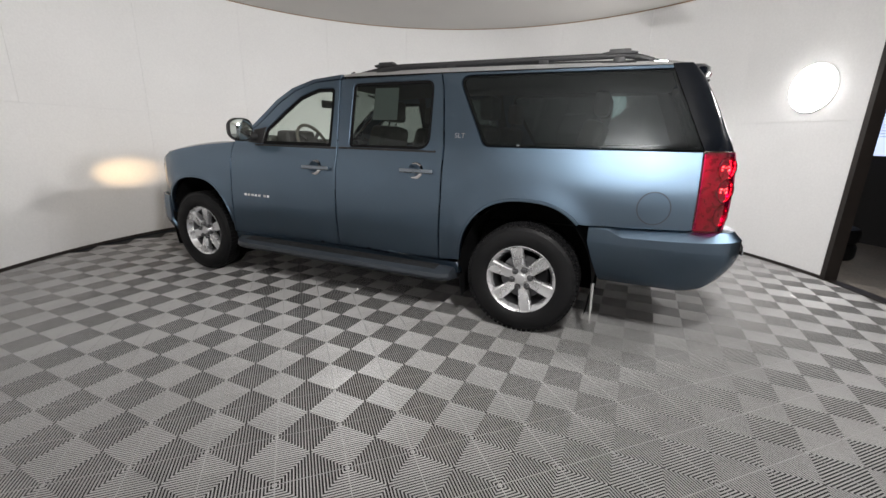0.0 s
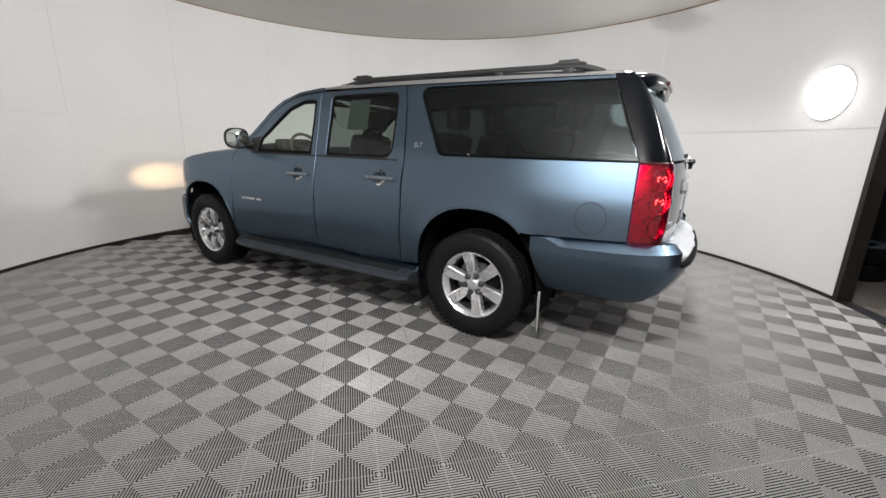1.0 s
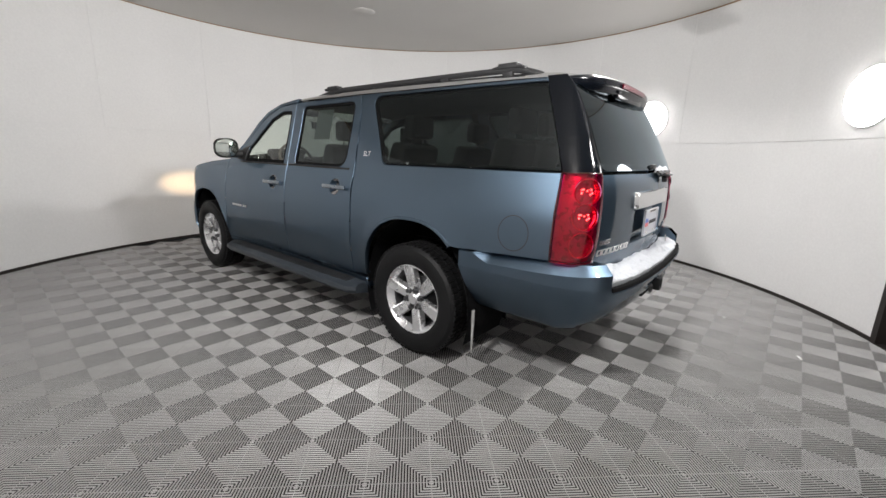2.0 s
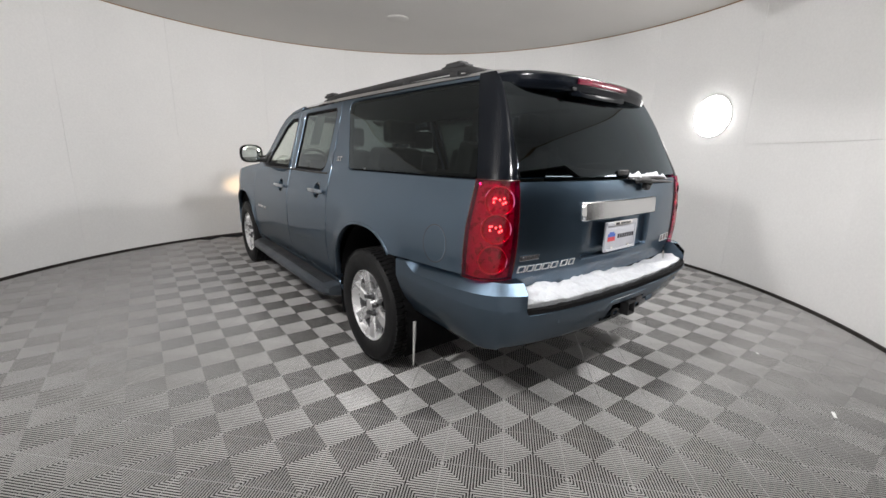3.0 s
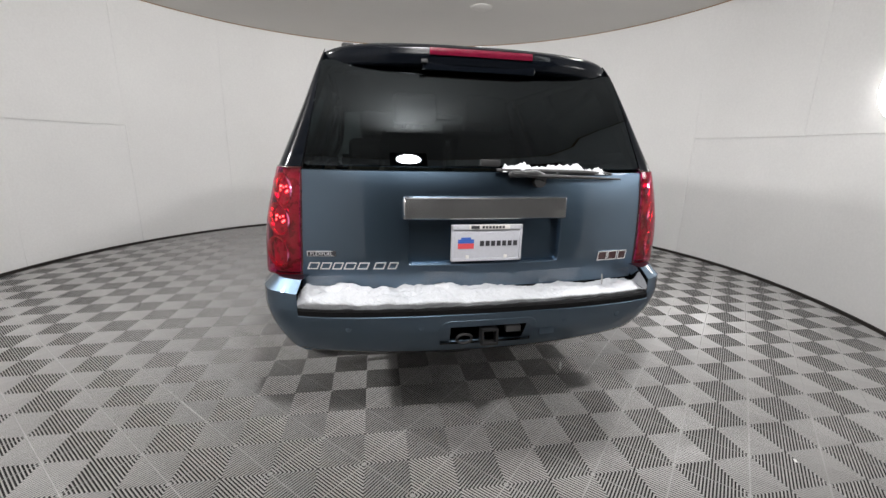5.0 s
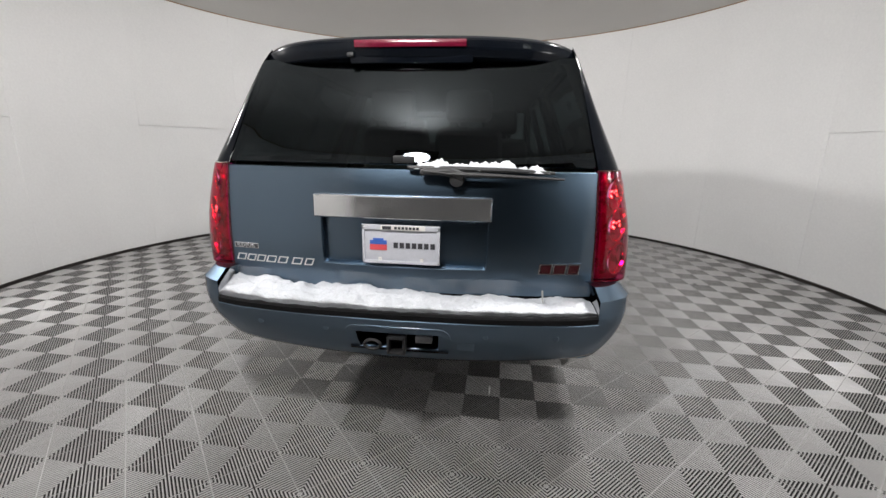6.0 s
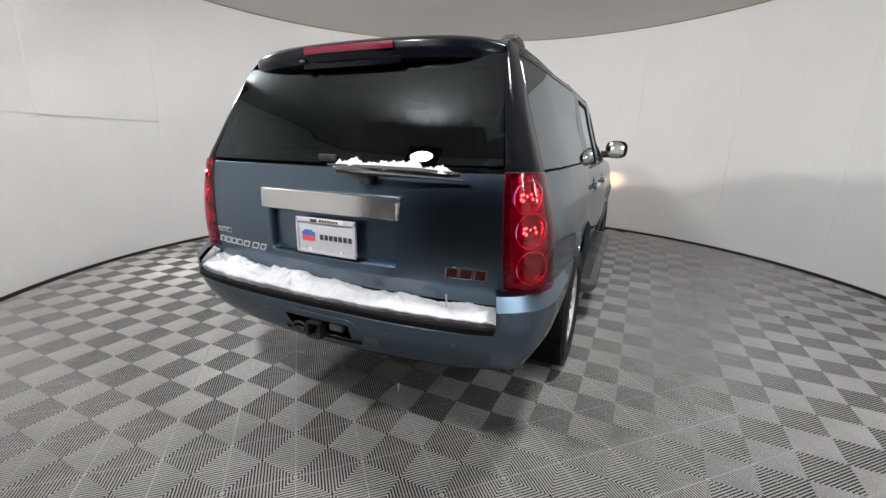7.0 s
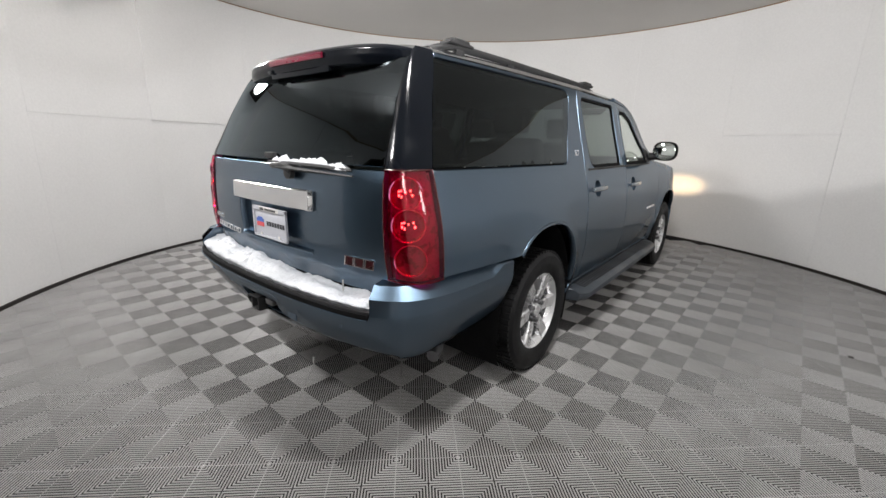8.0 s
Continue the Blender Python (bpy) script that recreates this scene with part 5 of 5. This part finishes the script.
part("window_sticker", panel(rounded([(1.08, 1.50), (1.31, 1.50), (1.32, 1.75), (1.10, 1.75)]), left, gap=0.0, thick=0.0, lift=-0.030, grid=0.2), PAPER, car, "paper price sheet on the window")

# ---- snow and ice ----
def bumper_snow():
    def pt(u, v):
        x = -0.828 + 1.652 * u
        base = Vector(pad_point(min(0.999, max(0.001, (x / STEP_X + 1) / 2)), 0.0))
        y1 = back_y(x, 0.79) - 0.004
        lump = noise.noise((x * 9, v * 2.5, 1.3)) * 0.6 + noise.noise((x * 23, v * 5, 4.0)) * 0.3 + noise.noise((x * 60, v * 11, 2.0)) * 0.14
        fade = min(1, (u + 0.004) / 0.02, (1.004 - u) / 0.03)
        thick = (0.056 + 0.034 * lump) * (1 - 0.40 * u) * max(0.05, fade) ** 0.5
        front = base.y + 0.012 + 0.010 * noise.noise((x * 17, 0, 7.0)) + 0.012 * u
        a = min(1, v * 1.35)
        y = front + (y1 - front) * max(0, (v - 0.18) / 0.82)
        y -= (0.010 + 0.012 * lump) * math.sin(math.pi * min(1, v / 0.36)) if v < 0.36 else 0
        z = 0.750 + thick * math.sin(a * math.pi / 2) ** 0.7 * (1.0 + 0.25 * lump * v) if v > 0 else 0.748
        return (x, y, z + 0.006 * v)
    return sheet(pt, 220, 18)


snow1 = part("bumper_snow", bumper_snow(), SNOW, sharp=80)
tagged(snow1, "ridge of white wet snow on the bumper step", "snow")


def wiper_snow():
    def pt(u, v):
        x = 0.055 + 0.545 * u
        y0 = -1.246 + 0.045 * u ** 2
        a = math.pi * v
        jag = 0.56 + 0.40 * noise.noise((x * 11, 0.0, 5.1)) + 0.26 * noise.noise((x * 31, 1.0 + v, 3.1)) + 0.26 * noise.noise((x * 75, 1.0 + 3 * v, 8.1))
        end = min(1, u / 0.04, (1 - u) / 0.12 + 0.05)
        h = 0.056 * max(0.26, jag) * end
        w = 0.020 * (0.8 + 0.4 * noise.noise((x * 30, 5.0, v * 2)))
        return (x + 0.003 * noise.noise((x * 50, v * 8, 0.0)), y0 - w * math.cos(a) + 0.012 * math.sin(a), 1.326 - 0.010 * u ** 2 + h * math.sin(a))
    return sheet(pt, 220, 14)


def roof_snow():
    b = bmesh.new()
    bmesh.ops.create_icosphere(b, subdivisions=3, radius=1.0)
    for v in b.verts:
        k = 1 + 0.30 * noise.noise(v.co * 2.1 + Vector((4, 1, 0))) + 0.16 * noise.noise(v.co * 5.0)
        v.co = Vector((0.062 * v.co.x * k, 0.045 * v.co.y * k, max(-0.3, v.co.z) * 0.026 * k))
    bmesh.ops.translate(b, vec=(0.05, -0.80, 1.898), verts=b.verts)
    return b


tagged(part("roof_snow", roof_snow(), SNOW, sharp=80), "small lump of snow left on the roof edge", "snow")
tagged(part("wiper_snow", wiper_snow(), SNOW, sharp=80), "jagged strip of snow lying on the rear wiper", "snow")
tagged(part("icicle", tube([(-0.905, -0.488, 0.43), (-0.908, -0.492, 0.33), (-0.914, -0.495, 0.24), (-0.918, -0.499, 0.14)], [0.012, 0.010, 0.008, 0.005], 8), ICE),
       "thin dirty icicle hanging behind the rear tyre", "icicle")
tagged(part("icicle", tube([(0.40, -1.300, 0.40), (0.40, -1.302, 0.36)], [0.006, 0.002], 6), ICE), "small icicle under the bumper", "icicle")
tagged(part("icicle", tube([(0.60, -1.252, 0.838), (0.602, -1.254, 0.815), (0.604, -1.256, 0.785)], [0.004, 0.004, 0.003], 6), ICE), "thin ice streak on the tailgate", "icicle")


# ---- workshop behind the doorway ----
def build_shell(a0, a1, deep):
    """Dark closed space behind an opening: floor, walls and ceiling."""
    b = arc_box(a0, a1, R + 0.10, R + deep, -0.06, -0.008)
    tagged(part("workshop_floor", b, CONCRETE), "worn brown concrete workshop floor", "floor", kind="structure")
    w = arc_box(a0, a1, R + deep - 0.1, R + deep, -0.01, 3.2)
    arc_box(a0 - 0.6, a0, R + 0.1, R + deep, -0.01, 3.2, bm=w)
    arc_box(a1, a1 + 0.6, R + 0.1, R + deep, -0.01, 3.2, bm=w)
    tagged(part("wall_workshop", w, DARK_WALL), "dark workshop walls", "wall", kind="structure")
    c = arc_box(a0 - 0.6, a1 + 0.6, R + 0.1, R + deep, 3.2, 3.25)
    tagged(part("ceiling_workshop", c, DARK_WALL), "dark workshop ceiling", "ceiling", kind="structure")


build_shell(-110, -16, 2.6)


def build_workshop():
    mid = -62
    turn = radians(mid)
    # fill light, added to lift the dark workshop
    tubelight = thing("workshop_fill_tube", "weak white fill tube added on the workshop ceiling", "lamp", at=ring(mid, R + 1.3, 3.2))
    part("tube", tube([(-0.5, 0, -0.05), (0.5, 0, -0.05)], 0.02, 10), TUBE_GLOW, tubelight)
    part("housing", box((1.1, 0.12, 0.03), (0, 0, -0.016), 0.005), GREY_PAINT, tubelight)
    # steel shelf
    shelf = thing("steel_shelf", "dark steel workshop shelf with boxes", "shelf", at=ring(-30, R + 1.25, -0.008))
    turn = radians(-30)
    shelf.rotation_euler = (0, 0, turn + math.pi / 2)
    part("back_panel", box((1.1, 0.012, 0.86), (0, 0.19, 0.46), 0.003), CARDBOARD, shelf, "plain beige board")
    for x in (-0.55, 0.55):
        for y in (-0.2, 0.2):
            part("post", box((0.04, 0.04, 2.0), (x, y, 1.0), 0.004), GREY_PAINT, shelf)
    for z in (0.95, 1.40, 1.90):
        part("shelf_board", box((1.14, 0.44, 0.03), (0, 0, z), 0.004), GREY_PAINT, shelf)
    for x, y, z, s in ((-0.3, 0.0, 1.415, (0.3, 0.3, 0.22)), (0.2, 0.0, 1.415, (0.42, 0.34, 0.30)), (-0.1, 0, 0.965, (0.5, 0.3, 0.18))):
        bx = thing("cardboard_box", "closed brown cardboard box on a shelf", "box", "boxes on the shelf", at=shelf.matrix_basis @ Vector((x, y, z)))
        bx.location = Matrix.Translation(shelf.location) @ Matrix.Rotation(turn + math.pi / 2, 4, "Z") @ Vector((x, y, z))
        bx.rotation_euler = shelf.rotation_euler
        part("carton", box(s, (0, 0, s[2] / 2), 0.006), CARDBOARD, bx)
        part("tape", box((s[0] * 1.002, 0.05, 0.002), (0, 0, s[2] + 0.0012)), PAPER, bx)
    # mop bucket
    bucket = thing("mop_bucket", "yellow plastic mop bucket with a dark wringer", "bucket", at=ring(-32.5, R + 0.55, -0.008))
    body = lathe([(0.0004, 0.08), (0.15, 0.08), (0.17, 0.10), (0.20, 0.38), (0.215, 0.39), (0.215, 0.40), (0.195, 0.40), (0.16, 0.12), (0.0004, 0.11)], 28)
    bmesh.ops.scale(body, vec=(1.25, 0.9, 1), verts=body.verts)
    part("pail", body, YELLOW, bucket)
    part("wringer", box((0.26, 0.24, 0.22), (-0.08, 0, 0.46), 0.03), GREY_PAINT, bucket)
    part("bail", tube([(-0.2, 0.15 * math.cos(a), 0.50 + 0.15 * math.sin(a)) for a in (math.pi * k / 10 for k in range(11))], 0.012, 8), DARK_TRIM, bucket)
    for x, y in ((-0.17, -0.12), (0.17, -0.12), (-0.17, 0.12), (0.17, 0.12)):
        cst = lathe([(0.04, -0.012), (0.04, 0.012)], 14, "X")
        o = part("caster", cst, RUBBER, bucket)
        o.location = (x, y, 0.042)
    # two tyres lying one on the other
    for k in range(2):
        spare = thing("tyre", "black worn tyre lying flat on the workshop floor", "tyre", "tyres in the workshop", at=ring(-52.5, R + 1.05, -0.008 + 0.205 * k))
        part("casing", lathe([(0.20, 0.015), (0.30, 0.0), (0.34, 0.015), (0.355, 0.05), (0.355, 0.155), (0.34, 0.19), (0.30, 0.205), (0.20, 0.19), (0.19, 0.10)], 40, close=True), RUBBER, spare)
    # window with blinds in the far wall
    win_angle = -47.0
    window = tagged(thing("window_1", "bluish daylit window behind white slatted blinds", "window", at=ring(win_angle, R + 2.47, 1.25)), kind="structure")
    window.rotation_euler = (0, 0, radians(win_angle) - math.pi / 2)
    part("window_pane", box((1.0, 0.006, 0.92), (0, 0, 0.46)), DAYLIGHT, window)
    fr = bmesh.new()
    for size, at in (((1.08, 0.03, 0.05), (0, -0.02, -0.01)), ((1.08, 0.03, 0.05), (0, -0.02, 0.93)), ((0.05, 0.03, 0.99), (-0.52, -0.02, 0.46)), ((0.05, 0.03, 0.99), (0.52, -0.02, 0.46))):
        box(size, at, 0.004, bm=fr)
    part("window_frame", fr, DARK_TRIM, window)
    for k in range(16):
        part("slat", box((0.96, 0.022, 0.003), (0, -0.02, 0.28 + 0.04 * k), 0.0, Matrix.Rotation(radians(28), 3, "X")), PAPER, window)
    # jack
    jack = thing("floor_jack", "red and grey trolley jack with a steel handle", "jack", at=ring(-41.5, R + 0.65, -0.008))
    jack.rotation_euler = (0, 0, turn + 0.5)
    part("chassis", box((0.60, 0.22, 0.10), (0, 0, 0.10), 0.02), PLATE_RED, jack)
    part("lift_arm", box((0.36, 0.08, 0.05), (0.1, 0, 0.18), 0.012, Matrix.Rotation(radians(-12), 3, "Y")), GREY_PAINT, jack)
    part("handle", tube([(-0.25, 0, 0.15), (-0.33, 0, 0.6), (-0.38, 0, 1.15)], 0.022, 10), ALLOY_DARK, jack)
    for x in (-0.24, 0.24):
        for y in (-0.12, 0.12):
            o = part("wheel", lathe([(0.05, -0.02), (0.05, 0.02)], 16, "Y"), RUBBER, jack)
            o.location = (x, y, 0.052)


build_workshop()

# ---- bits on the floor ----
for x, y, a, s in ((0.893, -2.209, 20, (0.065, 0.016, 0.003)), (1.46, -1.686, 60, (0.02, 0.012, 0.003)), (2.659, 1.64, 10, (0.03, 0.03, 0.004))):
    o = tagged(part("paper_scrap", box(s, (0, 0, 0.002), 0.0006), PAPER if s[0] < 0.028 or s[0] > 0.05 else DARK_TRIM), "small scrap lying on the ribbed floor", "litter", "scraps on the floor")
    o.location, o.rotation_euler = (x, y, 0.001), (0, 0, radians(a))

# ---- ribbed floor tiles ----
SX, SY = 0.20548, -0.005725            # half diagonal of a tile, along x and y
OX, OY = 0.8741, -1.1946               # centre of one tile
TILE_SIDE = math.hypot(SX, SY) * math.sqrt(2)
TILE_TURN = math.degrees(math.atan2(SY, SX)) + 45
RINGS, DEEP, LIP, GABLE = 11, 0.020, 0.0045, 0.0026


def tile_bmesh():
    """One tile: square ribs, one inside the other, over an open dark bed."""
    b = bmesh.new()
    half = TILE_SIDE / 2
    pitch = half / RINGS

    for k in range(RINGS):
        o, i = half - pitch * (k + 0.27), max(half - pitch * (k + 0.71), 0.0025)
        m = (o + i) / 2
        prof = ((o, -LIP), (o, -GABLE), (m + 0.0004, -0.0001), (m - 0.0004, -0.0001), (i, -GABLE), (i, -LIP))
        for c, s in ((1, 0), (0, 1), (-1, 0), (0, -1)):
            for e0, e1 in ((-1, -1), (0, 0.0017), (0, -0.0017), (1, 1))[::2], ((0, 0.0017), (1, 1)):
                rows = [[b.verts.new((c * r - s * (e * r if q in (-1, 1) else q), s * r + c * (e * r if q in (-1, 1) else q), z)) for r, z in prof] for e, q in (e0, e1)]
                for j in range(len(prof) - 1):
                    b.faces.new((rows[0][j], rows[1][j], rows[1][j + 1], rows[0][j + 1]))
    # thin cross webs that tie the ribs together
    for x, y in ((1, 0), (0, 1)):
        w = 0.0019
        c = [(-half * x - w * y, -half * y - w * x), (half * x - w * y, half * y - w * x), (half * x + w * y, half * y + w * x), (-half * x + w * y, -half * y + w * x)]
        b.faces.new([b.verts.new((px, py, -0.0022)) for px, py in (c if x else c[::-1])])
    bmesh.ops.rotate(b, cent=(0, 0, 0), matrix=Matrix.Rotation(radians(TILE_TURN), 3, "Z"), verts=b.verts)
    return b


bed = bmesh.new()
bed.faces.new([bed.verts.new(ring(i * 3.75, R + 0.02, -DEEP - 0.001)) for i in range(96)])
floor_ob = tagged(part("floor", bed, SUBFLOOR, smooth=False), "round turntable floor of grey ribbed plastic tiles", "floor", kind="structure")
base = tile_bmesh()
tile_mesh = bpy.data.meshes.new("tile")
base.to_mesh(tile_mesh)
tile_mesh.materials.append(TILE)
spots = []
for i in range(-30, 31):
    for j in range(-30, 31):
        if (i + j) % 2 == 0:
            x, y = OX + SX * i - SY * j, OY + SY * i + SX * j
            d = math.hypot(x - CX, y - CY)
            if d < R + 0.20:
                spots.append((x, y, d))
whole = [s for s in spots if s[2] < R - 0.215]
cut = [s for s in spots if s[2] >= R - 0.215]
whole.sort(key=lambda s: math.hypot(s[0] + 0.55, s[1] + 1.75))
for x, y, d in whole[:300]:
    o = new("tile", tile_mesh)
    o.location, o.parent = (x, y, 0), floor_ob
verts0 = np.array([v.co[:] for v in tile_mesh.vertices])
faces0 = [tuple(p.vertices) for p in tile_mesh.polygons]
vv, ff = [], []
for k, (x, y, d) in enumerate(whole[300:]):
    vv.append(verts0 + (x, y, 0))
    ff += [tuple(i + k * len(verts0) for i in f) for f in faces0]
rest_mesh = bpy.data.meshes.new("far_tiles")
rest_mesh.from_pydata(np.vstack(vv).tolist(), [], ff)
rest_mesh.materials.append(TILE)
rest = new("far_tiles", rest_mesh)
rest.parent = floor_ob
tagged(rest, kind="stuff")
rim_bm = bmesh.new()
for x, y, d in cut:
    b = base.copy()
    bmesh.ops.translate(b, vec=(x, y, 0), verts=b.verts)
    n = Vector((x - CX, y - CY, 0)).normalized()
    bmesh.ops.bisect_plane(b, geom=b.verts[:] + b.edges[:] + b.faces[:], plane_co=Vector((CX, CY, 0)) + n * (R + 0.002), plane_no=n, clear_outer=True)
    if b.faces:
        join(rim_bm, b)
    else:
        b.free()
base.free()
edge_tiles = part("cut_tiles", rim_bm, TILE, floor_ob, smooth=False)
tagged(edge_tiles, kind="stuff")
